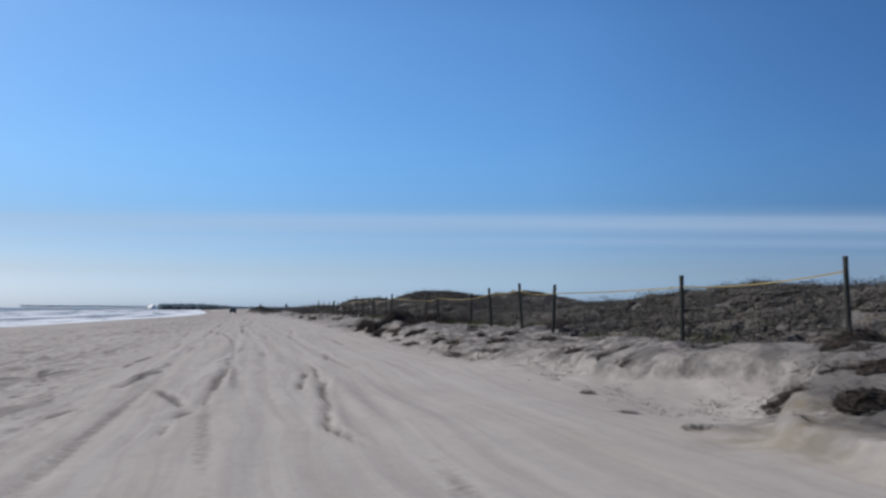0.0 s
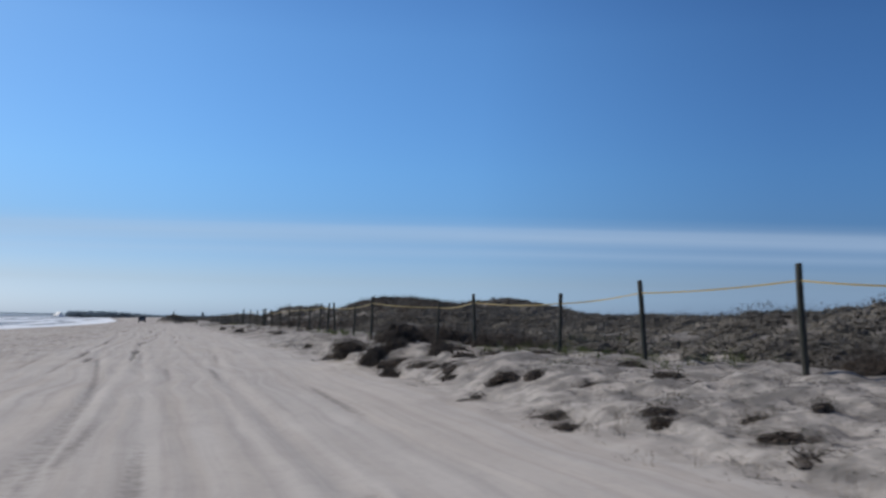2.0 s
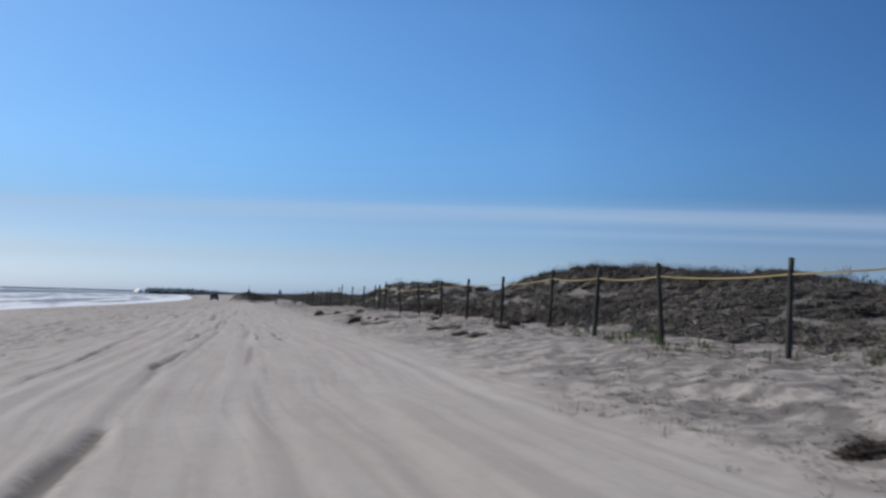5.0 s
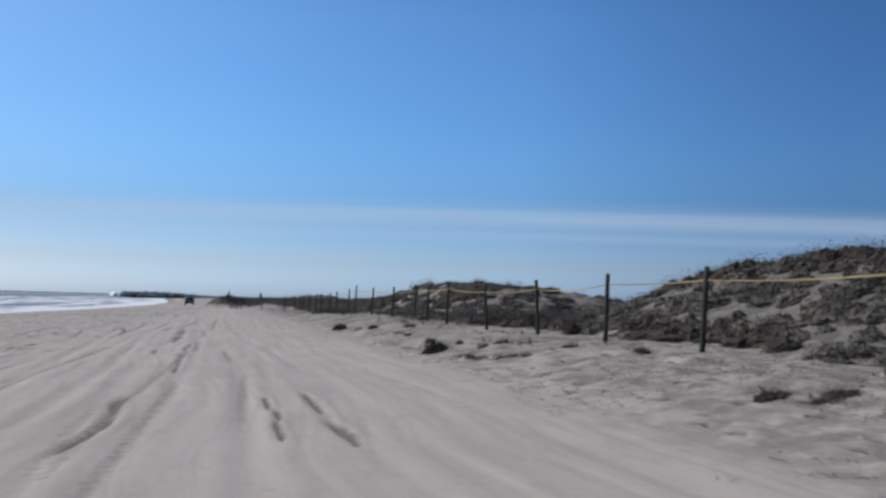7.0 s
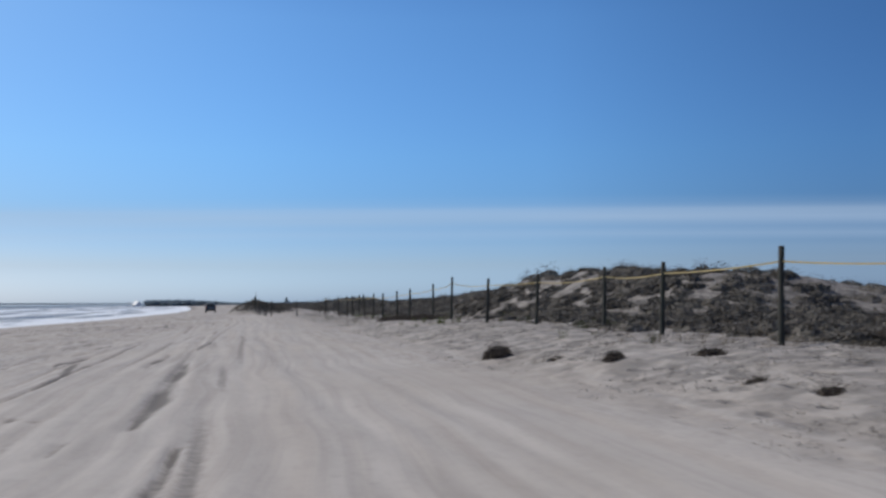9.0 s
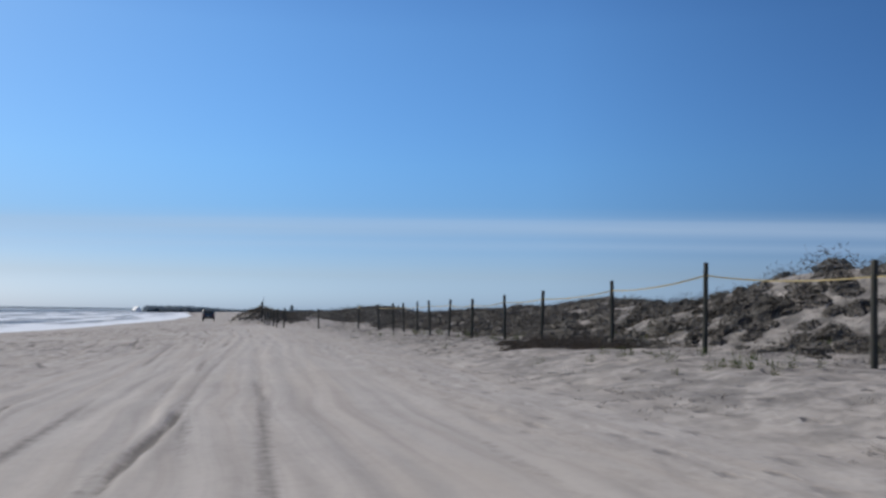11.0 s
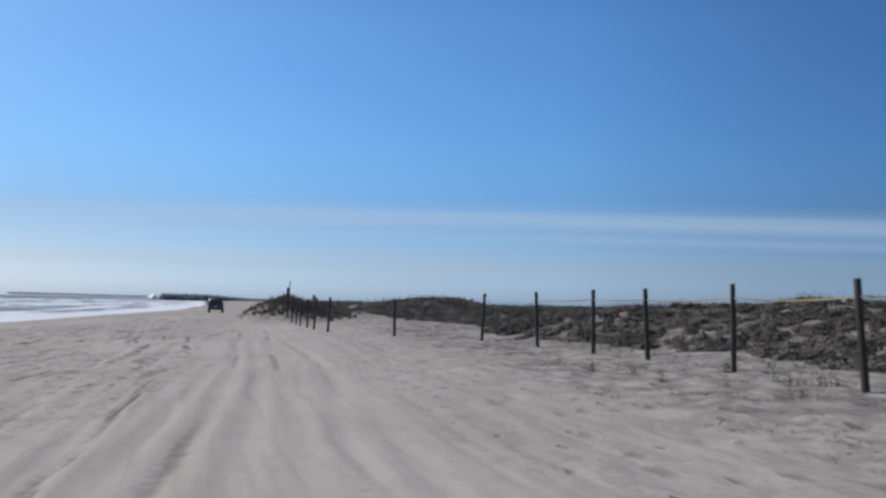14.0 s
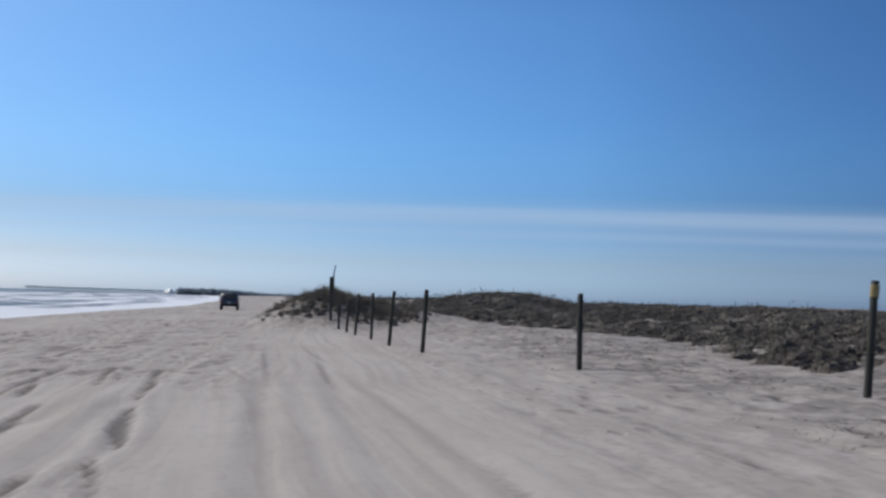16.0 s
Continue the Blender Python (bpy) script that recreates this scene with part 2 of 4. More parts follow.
    # raw yellowish sand, darkened further for the shade on the steep cut
    base = mixed(math_of("MULTIPLY", attribute("shaded_clay"), ranged(noise_at(3.0, 6.0), 0.38, 0.6, 0.15, 0.95)), base, (0.195, 0.160, 0.106))
    attr = n.new("ShaderNodeAttribute")
    attr.attribute_name = "litter"
    matted = math_of("MAXIMUM", ranged(noise_at(1.7, 7.0), 0.42, 0.58, 0.12, 1.0), ranged(attr.outputs["Fac"], 0.86, 1.0, 0.0, 0.85))
    base = mixed(math_of("MULTIPLY", attr.outputs["Fac"], matted), base, (0.122, 0.113, 0.104))
    # shade down in the ruts and scars, painted into the colour with ragged edges
    shade_attr = n.new("ShaderNodeAttribute")
    shade_attr.attribute_name = "rut_shade"
    ragged = math_of("ADD", shade_attr.outputs["Fac"], ranged(noise_at(7.0, 5.0), 0.3, 0.7, -0.15, 0.15))
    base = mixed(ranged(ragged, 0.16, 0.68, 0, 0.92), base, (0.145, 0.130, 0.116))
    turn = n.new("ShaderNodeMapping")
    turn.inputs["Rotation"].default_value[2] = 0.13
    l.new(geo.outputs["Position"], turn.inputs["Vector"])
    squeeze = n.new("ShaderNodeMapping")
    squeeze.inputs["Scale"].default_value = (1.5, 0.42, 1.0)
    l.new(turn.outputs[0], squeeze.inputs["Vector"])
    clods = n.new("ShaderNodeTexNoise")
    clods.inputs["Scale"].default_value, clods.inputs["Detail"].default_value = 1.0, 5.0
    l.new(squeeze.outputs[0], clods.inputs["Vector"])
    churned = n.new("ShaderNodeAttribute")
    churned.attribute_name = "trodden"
    # shadowed sides of the churned clods, painted as dark blotches
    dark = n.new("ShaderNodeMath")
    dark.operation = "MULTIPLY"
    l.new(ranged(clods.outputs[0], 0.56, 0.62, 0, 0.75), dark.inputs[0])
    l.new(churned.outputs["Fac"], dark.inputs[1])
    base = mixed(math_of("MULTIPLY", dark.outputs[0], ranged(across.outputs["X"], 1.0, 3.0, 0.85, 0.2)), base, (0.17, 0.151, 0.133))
    base = mixed(ranged(across.outputs["Z"], -1.75, -2.1, 0, 0.6), base, (0.17, 0.145, 0.125))
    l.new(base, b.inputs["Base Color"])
    bp = n.new("ShaderNodeBump")
    bp.inputs["Distance"].default_value = 0.05
    l.new(ranged(loose, 0.1, 0.7, 0.08, 0.7), bp.inputs["Strength"])
    bp.inputs["Filter Width"].default_value = 0.3
    l.new(noise_at(5.0, 10.0), bp.inputs["Height"])
    trod = n.new("ShaderNodeBump")
    trod.inputs["Distance"].default_value = 0.07
    l.new(ranged(loose, 0.1, 0.7, 0.06, 0.55), trod.inputs["Strength"])
    l.new(noise_at(1.0, 7.0, (6.0, 4.5, 5.0)), trod.inputs["Height"])
    l.new(bp.outputs[0], trod.inputs["Normal"])
    sunk = n.new("ShaderNodeBump")
    sunk.inputs["Strength"].default_value, sunk.inputs["Distance"].default_value = 0.7, 0.06
    sunk.invert = True
    l.new(dent, sunk.inputs["Height"])
    l.new(trod.outputs[0], sunk.inputs["Normal"])
    l.new(sunk.outputs[0], b.inputs["Normal"])
    return m


def sea_material():
    m = bpy.data.materials.new("sea_water")
    m.use_nodes = True
    n, l = m.node_tree.nodes, m.node_tree.links
    b = n["Principled BSDF"]
    geo = n.new("ShaderNodeNewGeometry")
    attr = n.new("ShaderNodeAttribute")
    attr.attribute_name = "foam"
    lace = n.new("ShaderNodeTexNoise")
    lace.inputs["Scale"].default_value, lace.inputs["Detail"].default_value = 0.35, 6.0
    l.new(geo.outputs["Position"], lace.inputs["Vector"])
    add = n.new("ShaderNodeMath")
    add.operation = "ADD"
    l.new(attr.outputs["Fac"], add.inputs[0])
    # broad gaps between the lines of surf
    spread, gap, thin = n.new("ShaderNodeMapping"), n.new("ShaderNodeTexNoise"), n.new("ShaderNodeMapRange")
    spread.inputs["Scale"].default_value = (0.075, 0.016, 1.0)
    gap.inputs["Scale"].default_value, gap.inputs["Detail"].default_value = 1.0, 5.0
    l.new(geo.outputs["Position"], spread.inputs["Vector"])
    l.new(spread.outputs[0], gap.inputs["Vector"])
    for i, v in enumerate((0.38, 0.58, -0.32, 0.12)):
        thin.inputs[i + 1].default_value = v
    l.new(gap.outputs[0], thin.inputs[0])
    broken = n.new("ShaderNodeMath")
    l.new(lace.outputs[0], broken.inputs[0])
    l.new(thin.outputs[0], broken.inputs[1])
    l.new(broken.outputs[0], add.inputs[1])
    cut = n.new("ShaderNodeMapRange")
    cut.inputs[1].default_value, cut.inputs[2].default_value = 0.66, 1.0
    l.new(add.outputs[0], cut.inputs[0])
    mix = n.new("ShaderNodeMixRGB")
    mix.inputs[1].default_value, mix.inputs[2].default_value = (0.13, 0.15, 0.16, 1), (0.72, 0.75, 0.78, 1)
    l.new(cut.outputs[0], mix.inputs[0])
    l.new(mix.outputs[0], b.inputs["Base Color"])
    rough = n.new("ShaderNodeMapRange")
    rough.inputs[3].default_value, rough.inputs[4].default_value = 0.42, 0.9
    l.new(cut.outputs[0], rough.inputs[0])
    l.new(rough.outputs[0], b.inputs["Roughness"])
    b.inputs["IOR"].default_value = 1.33
    chop = n.new("ShaderNodeTexNoise")
    chop.inputs["Scale"].default_value, chop.inputs["Detail"].default_value = 0.9, 6.0
    l.new(geo.outputs["Position"], chop.inputs["Vector"])
    bp = n.new("ShaderNodeBump")
    bp.inputs["Strength"].default_value, bp.inputs["Distance"].default_value = 0.8, 0.3
    l.new(chop.outputs[0], bp.inputs["Height"])
    l.new(bp.outputs[0], b.inputs["Normal"])
    return m


SAND, SEA = sand_material(), sea_material()
POST_WOOD = material("weathered_post_wood", (0.085, 0.078, 0.062), 0.85, 0.5, 2.0, 30.0, 0.6, 0.01, other=(0.05, 0.052, 0.042))
DRIFTWOOD = material("bleached_wood", (0.42, 0.39, 0.35), 0.85, 0.3, 4.0, 40.0, 0.4)
YELLOW = leaf_material("yellow_plastic", (0.52, 0.42, 0.2), (0.66, 0.54, 0.28), 0.5, 0.5)
SCRUB = leaf_material("brown_scrub", (0.056, 0.052, 0.047), (0.172, 0.155, 0.133), 0.85, 0.25)
BUSH = leaf_material("dark_bush", (0.036, 0.031, 0.027), (0.130, 0.106, 0.086), 0.85, 0.2)
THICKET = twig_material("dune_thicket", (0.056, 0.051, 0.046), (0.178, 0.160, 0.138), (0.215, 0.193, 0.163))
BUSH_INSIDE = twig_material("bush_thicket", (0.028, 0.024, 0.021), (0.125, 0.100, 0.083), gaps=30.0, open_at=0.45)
GRASS = leaf_material("dry_beach_grass", (0.12, 0.10, 0.075), (0.30, 0.25, 0.18), 0.7, 0.3)
GREEN = leaf_material("green_shoots", (0.05, 0.065, 0.022), (0.13, 0.15, 0.05), 0.6, 0.3)
# distance haze is put into the pale blue-grey of the far trees
HAZED_WOODS = leaf_material("far_woods", (0.17, 0.215, 0.245), (0.29, 0.345, 0.385), 0.8, 0.45)
CAR_PAINT = material("dark_car_paint", (0.085, 0.10, 0.115), 0.3, 0.15, 1.0, 60.0, 0.02, spec=0.5)
GLASS_DARK = material("tinted_glass", (0.012, 0.014, 0.016), 0.08, 0.1, 1.0, 20.0, 0.0, spec=0.6)
RUBBER = material("black_rubber", (0.02, 0.02, 0.02), 0.85, 0.3, 4.0, 60.0, 0.2)
STEEL = material("grey_steel", (0.35, 0.35, 0.36), 0.4, 0.2, 3.0, 50.0, 0.1, metal=0.8)
LAMP_RED = material("red_lens", (0.25, 0.012, 0.01), 0.25, 0.1, 2.0, 30.0, 0.0, spec=0.5)
PLATE = material("pale_plate", (0.6, 0.6, 0.55), 0.5, 0.15, 6.0, 40.0, 0.0)
WHITE_PAINT = material("white_paint", (0.8, 0.8, 0.78), 0.6, 0.1, 0.3, 5.0, 0.1)
# timber paled in colour to carry the haze over the far pier
HAZED_PIER_WOOD = material("hazed_pier_timber", (0.66, 0.68, 0.70), 0.85, 0.3, 0.5, 6.0, 0.3)

# ---- terrain ----
_rng = np.random.default_rng(7)
_table = _rng.random((256, 256))


def vnoise(x, y, seed=0):
    """Smooth noise from 0 to 1 on arrays."""
    x, y = np.asarray(x, float) + seed * 17.31, np.asarray(y, float) + seed * 9.77
    i, j = np.floor(x).astype(int), np.floor(y).astype(int)
    u, v = x - i, y - j
    u, v = u * u * (3 - 2 * u), v * v * (3 - 2 * v)
    g = lambda a, b: _table[a % 256, b % 256]
    return (g(i, j) * (1 - u) + g(i + 1, j) * u) * (1 - v) + (g(i, j + 1) * (1 - u) + g(i + 1, j + 1) * u) * v


def fbm(x, y, seed=0, octaves=4):
    out, amp, tot = 0, 1.0, 0
    for k in range(octaves):
        out, tot = out + amp * vnoise(x * 2**k, y * 2**k, seed + k), tot + amp
        amp *= 0.5
    return out / tot


def step(a, b, x):
    u = np.clip((x - a) / (b - a), 0, 1)
    return u * u * (3 - 2 * u)


RIDGE_Y = [-60, 0, 26, 32, 40, 47, 55, 62, 70, 78, 85, 95, 103, 105, 108, 112, 115, 120, 125, 128, 131, 135, 140, 145, 147, 150, 153, 157, 160, 165, 171, 180, 190, 202, 215, 230, 260, 300, 500, 1500]
RIDGE_Z = [1.8, 1.8, 1.8, 1.85, 1.7, 1.4, 1.0, 1.1, 1.25, 1.55, 1.78, 2.28, 2.58, 2.45, 1.8, 1.2, 0.75, 0.45, 0.45, 1.1, 2.05, 2.35, 2.3, 2.1, 1.85, 1.5, 1.4, 1.4, 1.5, 1.25, 1.45, 1.55, 1.1, 0.85, 0.5, 0.6, 1.2, 0.8, 0.35, 0.2]
FOOT_Y = [-60, 8, 20, 29, 34, 50, 57, 66, 76, 86, 100, 112, 119, 125, 135, 148, 164, 169, 178, 187, 190, 195, 200, 207, 214, 226, 240, 300, 1500]
FOOT_X = [11.6, 11.6, 10.8, 10.6, 12.4, 12.6, 11.2, 11.4, 12.2, 11.5, 11.4, 11.8, 11.2, 11.3, 11.6, 10.8, 10.9, 12.2, 12.9, 11.8, 10.6, 10.3, 12.2, 12.8, 12.0, 9.0, 8.0, 8.5, 12.0]


def foot(y):
    """Where the dune's face begins, behind the fence."""
    return np.interp(y, FOOT_Y, FOOT_X) + 1.0 * (vnoise(y * 0.21, 0 * y, 3) - 0.5)


def bank_edge(y):
    """Where the low cut bank before the fence begins."""
    bend = np.interp(y, [-20, 3, 8, 9.3, 10.2, 11.2, 13, 15, 16.3, 18.5, 22, 25, 40, 46, 52, 53, 56, 66], [5.2, 5.2, 5.3, 5.7, 6.9, 7.5, 7.9, 7.3, 6.6, 6.9, 7.2, 6.2, 6.4, 6.6, 6.2, 7.0, 7.1, 7.4])
    return bend + 0.5 * (vnoise(y * 0.9, 0 * y, 95) - 0.5) + 0.25 * (vnoise(y * 2.7, 0 * y, 96) - 0.5)


def shore(y):
    return np.interp(y, [-200, 180, 260, 330, 420, 700, 1100, 1800, 4900], [-46, -43, -36, -29, -25, -29, -55, -94, -141]) - 5 * (vnoise(y * 0.02, 0 * y, 5) - 0.5)


MOUNDS = [  # x, y, height, half width across, half width along
    (21.5, 104, 0.25, 4, 6), (31, 103, 1.6, 6, 8), (30, 44, 0.5, 6, 9), (26, 104, 0.2, 5, 7),
    (2.3, 223, 1.5, 2.3, 3.8), (5.8, 226, 1.0, 3.4, 5.0), (0.0, 222.5, 0.35, 1.4, 3.0),
    (6.9, 52.0, 0.12, 0.9, 1.2), (7.4, 48.0, 0.34, 0.9, 1.0), (7.6, 41, 0.3, 1.4, 1.6), (7.9, 105, 0.06, 1.0, 1.4),
    (7.2, 115, 0.1, 1.0, 1.5), (9.3, 13.2, 0.1, 1.3, 1.4), (8.6, 9.8, 0.15, 1.0, 1.5), (24, 169, 0.3, 6, 6), (22, 258, 0.9, 7, 10),
    (6.2, 12.4, -0.16, 1.0, 2.2), (7.0, 8.6, 0.2, 1.1, 1.7), (6.2, 55.0, -0.14, 1.0, 1.8), (5.9, 48.9, 0.14, 0.8, 1.2),
]
RUTS = [(-9.0, 1.2, 41, 0.3, 0.03), (-6.4, 0.9, 53, 2.0, 0.04), (-4.9, 0.9, 53, 2.0, 0.04), (-3.2, 0.5, 61, 4.0, 0.04),
        (-1.6, 0.5, 61, 4.0, 0.04), (-0.7, 0.25, 87, 1.0, 0.03), (0.9, 0.25, 87, 1.0, 0.03), (0.1, 0.3, 71, 5.0, 0.03),
        (1.75, 0.3, 71, 5.0, 0.03), (2.6, 0.5, 97, 2.6, 0.03), (4.1, 0.5, 97, 2.6, 0.03), (-2.4, 0.4, 120, 0.7, 0.03), (-0.2, 0.35, 64, 3.0, 0.03), (1.4, 0.35, 64, 3.0, 0.03)]
# short deep scars where a wheel spun or turned out: x, y, heading from the way, length, depth
_scar = np.random.default_rng(12)
SCARS = [(_scar.uniform(-11, -3.2), _scar.uniform(4, 250), _scar.normal() * 0.16 + 0.05, _scar.uniform(2.0, 8.0), _scar.uniform(0.03, 0.07)) for _ in range(64)]
# wheel marks and churned spots in the open sand: from x, y to x, y, and width
MARKS = [(-2.5, 19.4, -2.2, 24.3, 0.22), (-2.5, 20.6, -2.2, 27.3, 0.12), (-2.9, 14.0, -2.6, 15.3, 0.12), (-3.7, 17.2, -3.6, 18.5, 0.12), (-1.7, 18.6, -1.1, 14.9, 0.16),
         (-1.1, 13.4, -0.9, 14.2, 0.22), (-1.1, 11.6, -1.1, 12.6, 0.14), (-0.7, 15.1, -0.5, 27.1, 0.15), (1.0, 17.3, 1.3, 21.7, 0.12), (1.5, 19.1, 1.0, 11.9, 0.13),
         (1.0, 11.9, 1.2, 10.1, 0.12), (1.6, 25.4, 1.4, 18.1, 0.1), (-1.4, 10.8, -1.4, 11.9, 0.1), (-4.1, 25.0, -3.8, 26.2, 0.13), (-4.9, 23.0, -4.6, 24.0, 0.12)]
MARKS += [(-0.4, 53.4, -0.4, 62.7, 0.14), (-0.5, 62.7, -0.4, 67.0, 0.22), (-2.5, 58.7, -2.4, 66.6, 0.14), (-1.9, 55.5, -1.8, 59.2, 0.18), (-2.6, 72.5, -2.5, 84.8, 0.17),
          (-0.6, 75.2, -0.3, 82.1, 0.17), (-0.8, 26.6, -0.5, 29.3, 0.12), (2.4, 30.1, 2.2, 26.7, 0.12), (-0.5, 87.4, -0.3, 89.4, 0.12),
          (-0.3, 89.4, -0.4, 92.7, 0.14), (2.5, 92.6, 2.4, 89.0, 0.12), (2.4, 89.0, 2.5, 87.1, 0.12), (1.8, 92.2, 1.8, 87.0, 0.07), (0.1, 97.5, 0.1, 109.5, 0.12)]
MARKS += [(-0.5, 111.4, -0.5, 124.1, 0.27), (-4.6, 119.0, -3.1, 115.5, 0.12), (-3.1, 115.5, -3.0, 124.6, 0.12), (-3.1, 113.6, -1.8, 112.6, 0.12), (-1.1, 109.4, -1.1, 110.4, 0.16),
          (-0.7, 104.3, -0.7, 106.1, 0.12), (-0.1, 102.9, -0.1, 103.6, 0.12), (-1.5, 122.8, -1.3, 128.6, 0.16), (-3.0, 119.6, -3.2, 139.4, 0.11), (-0.6, 130.8, -0.4, 137.0, 0.14)]
MARKS += [(-3.0, 184.6, -3.0, 185.8, 0.14), (-3.2, 186.4, -3.1, 188.1, 0.3), (-3.1, 187.9, -3.2, 190.0, 0.12), (-1.6, 186.2, -1.9, 189.6, 0.2), (-1.3, 183.1, -1.6, 185.4, 0.12),
          (-2.0, 183.9, -2.0, 184.8, 0.12), (-4.2, 190.7, -4.4, 197.2, 0.14), (-4.4, 197.2, -3.7, 201.3, 0.16), (-3.0, 192.8, -3.3, 196.9, 0.13), (-1.0, 196.3, -0.5, 193.6, 0.12),
          (-3.9, 191.2, -4.2, 194.2, 0.13), (-2.0, 190.6, -2.2, 195.9, 0.12), (-1.1, 160.8, -1.4, 174.3, 0.09), (-4.5, 167.3, -4.9, 174.7, 0.14)]


def marks(x, y):
    """For each wheel mark the places it touches, how deep they lie in it (0 to 1) and how near its raised rim."""
    for k, (x0, y0, x1, y1, wide) in enumerate(MARKS):
        long = math.hypot(x1 - x0, y1 - y0)
        m = (y > min(y0, y1) - 0.8) & (y < max(y0, y1) + 0.8) & (x > min(x0, x1) - 1.2) & (x < max(x0, x1) + 1.2)
        if not m.any():
            continue
        ex, ey = (x1 - x0) / long, (y1 - y0) / long
        u = (x[m] - x0) * ex + (y[m] - y0) * ey
        v = (x[m] - x0) * ey - (y[m] - y0) * ex + 0.16 * (vnoise(u * 0.7, 0 * u, 700 + k) - 0.5)
        half = wide * (0.35 + 0.5 * vnoise(u * 1.1, v * 2.0, 740 + k)) * (0.45 + 0.55 * np.sin(np.clip(u / long, 0.03, 0.97) * 3.1416) ** 0.6)
        ends = step(-0.35, 0.25, u) * step(long + 0.35, long - 0.25, u) * (0.55 + 0.45 * step(0.2, 0.5, vnoise(u * 0.8, v, 780 + k)))
        yield m, ends * np.exp(-(v / half) ** 2), ends * np.exp(-((np.abs(v) - wide * 1.1) / (wide * 0.55)) ** 2)


SLOPE, SEA_Z = 0.0262, -2.27


def height(x, y):
    """The sand's height over the whole place."""
    x, y = np.broadcast_arrays(np.asarray(x, float), np.asarray(y, float))
    f, s = foot(y), shore(y)
    berm = np.interp(y, [0, 60, 80, 140, 160, 185, 210], [0.42, 0.33, 0.42, 0.42, 0.2, 0.02, 0.12])
    rim = bank_edge(y)
    scooped = step(9.0, 11.0, y) * step(26, 20, y)
    low = 5.6 + scooped * np.clip(rim - 6.4, 0, 1.6)
    z = berm * step(low, 9.4 - 1.0 * scooped, x) + 0.0 * x
    # the whole beach leans towards the sea
    z = z + SLOPE * (np.clip(x, -9, 45) - 0.5)
    drop = SEA_Z + 9.5 * SLOPE
    z = z + drop * np.clip((-9 - x) / np.maximum(-9 - s, 1), 0, 1) ** 1.15
    z = z - 3.0 * np.clip((s - x) / 60, 0, 1)
    # dunes
    into = x - f
    rz = np.interp(y, RIDGE_Y, RIDGE_Z)
    face = step(0, 8.0 - 3.0 * np.exp(-((y - 149) / 9) ** 2), into)
    back = 1 - 0.72 * step(8.5, 18, into) + 0.5 * (fbm(x * 0.05, y * 0.05, 11, 3) - 0.5) * step(8, 22, into) * 0.9
    hum = (fbm(x * 0.16, y * 0.16, 21, 4) - 0.5)
    z = z + face * (rz - berm) * back * (1 + 0.35 * hum) + step(-1, 3, into) * 0.55 * hum
    for mx, my, mh, wx, wy in MOUNDS:
        d = ((x - mx) / wx) ** 2 + ((y - my) / wy) ** 2
        z = z + mh * np.exp(-d * 1.1)
    # loose hummocks before the fence, churned sand towards the sea, ruts along the way
    ledge = np.interp(y, [-20, 8, 11, 17, 24, 44, 50, 56, 66, 72], [0.24, 0.26, 0.24, 0.22, 0.1, 0.12, 0.2, 0.22, 0.08, 0.0]) * (0.5 + vnoise(y * 0.6, 0 * y, 98))
    z = z + 0.16 * np.exp(-((x - 5.8) / 0.9) ** 2 - ((y - 8.6) / 1.4) ** 2) * (fbm(x * 2.6, y * 1.8, 97, 2) - 0.5)
    z = z + ledge * step(0, 0.2, x - rim) * step(3.6, 1.2, x - rim)
    strip = step(4.2, 7.0, x) * (1 - step(1, 5, into)) * (1 - 0.85 * np.exp(-((x - 6.0) / 1.5) ** 2 - ((y - 55) / 7.5) ** 2)) * (1 - 0.9 * np.exp(-((x - 5.8) / 1.7) ** 2 - ((y - 14) / 4.5) ** 2) * step(0.3, -0.1, x - rim))
    z = z + strip * (np.interp(y, [0, 60, 72, 105, 125], [0.30, 0.30, 0.10, 0.06, 0.03]) * (fbm(x * 0.7, y * 0.5, 31, 3) - 0.5) + np.interp(y, [60, 75], [0.11, 0.03]) * (vnoise(x * 2.6, y * 2.2, 35) - 0.5) + np.interp(y, [60, 100], [0.07, 0.035]) * (vnoise(x * 5.1, y * 3.4, 37) - 0.5))
    z = z + strip * step(6.4, 7.6, x) * np.interp(y, [0, 60, 75, 110, 215], [0.07, 0.08, 0.06, 0.03, 0.03]) * step(0.52, 0.74, vnoise(x * 1.6, y * 1.15, 33))
    beach = step(5.5, 3.5, x) * step(-60, -40, x)
    z = z + beach * 0.07 * (fbm(x * 0.35, y * 0.12, 41, 3) - 0.5)
    churn = step(-2.5, -6, x) * step(-45, -20, x)
    z = z + churn * (0.12 * (fbm(x * 1.1, y * 0.55, 51, 3) - 0.5) + 0.16 * (fbm(x * 2.4, y * 1.1, 52, 2) - 0.5))
    lumps = np.clip(vnoise(x * 2.2, y * 1.1, 55) - 0.72, 0, 1) * 0.25
    z = z - 0.3 * lumps * step(7, 3, x) * step(-30, -12, x) * step(0.42, 0.62, vnoise(x * 0.12, y * 0.06, 57))
    for k, (x0, amp, wave, ph, deep) in enumerate(RUTS):
        xc = x0 + amp * np.sin(y / wave * 6.283 + ph) + 0.9 * (vnoise(y * 0.03, 0 * y, 60 + k) - 0.5)
        d = np.abs(x - xc)
        on = deep * (0.3 + 0.35 * step(0.4, 0.8, vnoise(y * 0.07, 0 * y, 80 + k))) * step(212, 190, y)
        z = z - on * np.exp(-(d / 0.15) ** 2) + on * 0.55 * np.exp(-((d - 0.31) / 0.13) ** 2) * (0.6 + 0.8 * vnoise(x * 3, y * 1.4, 90 + k))
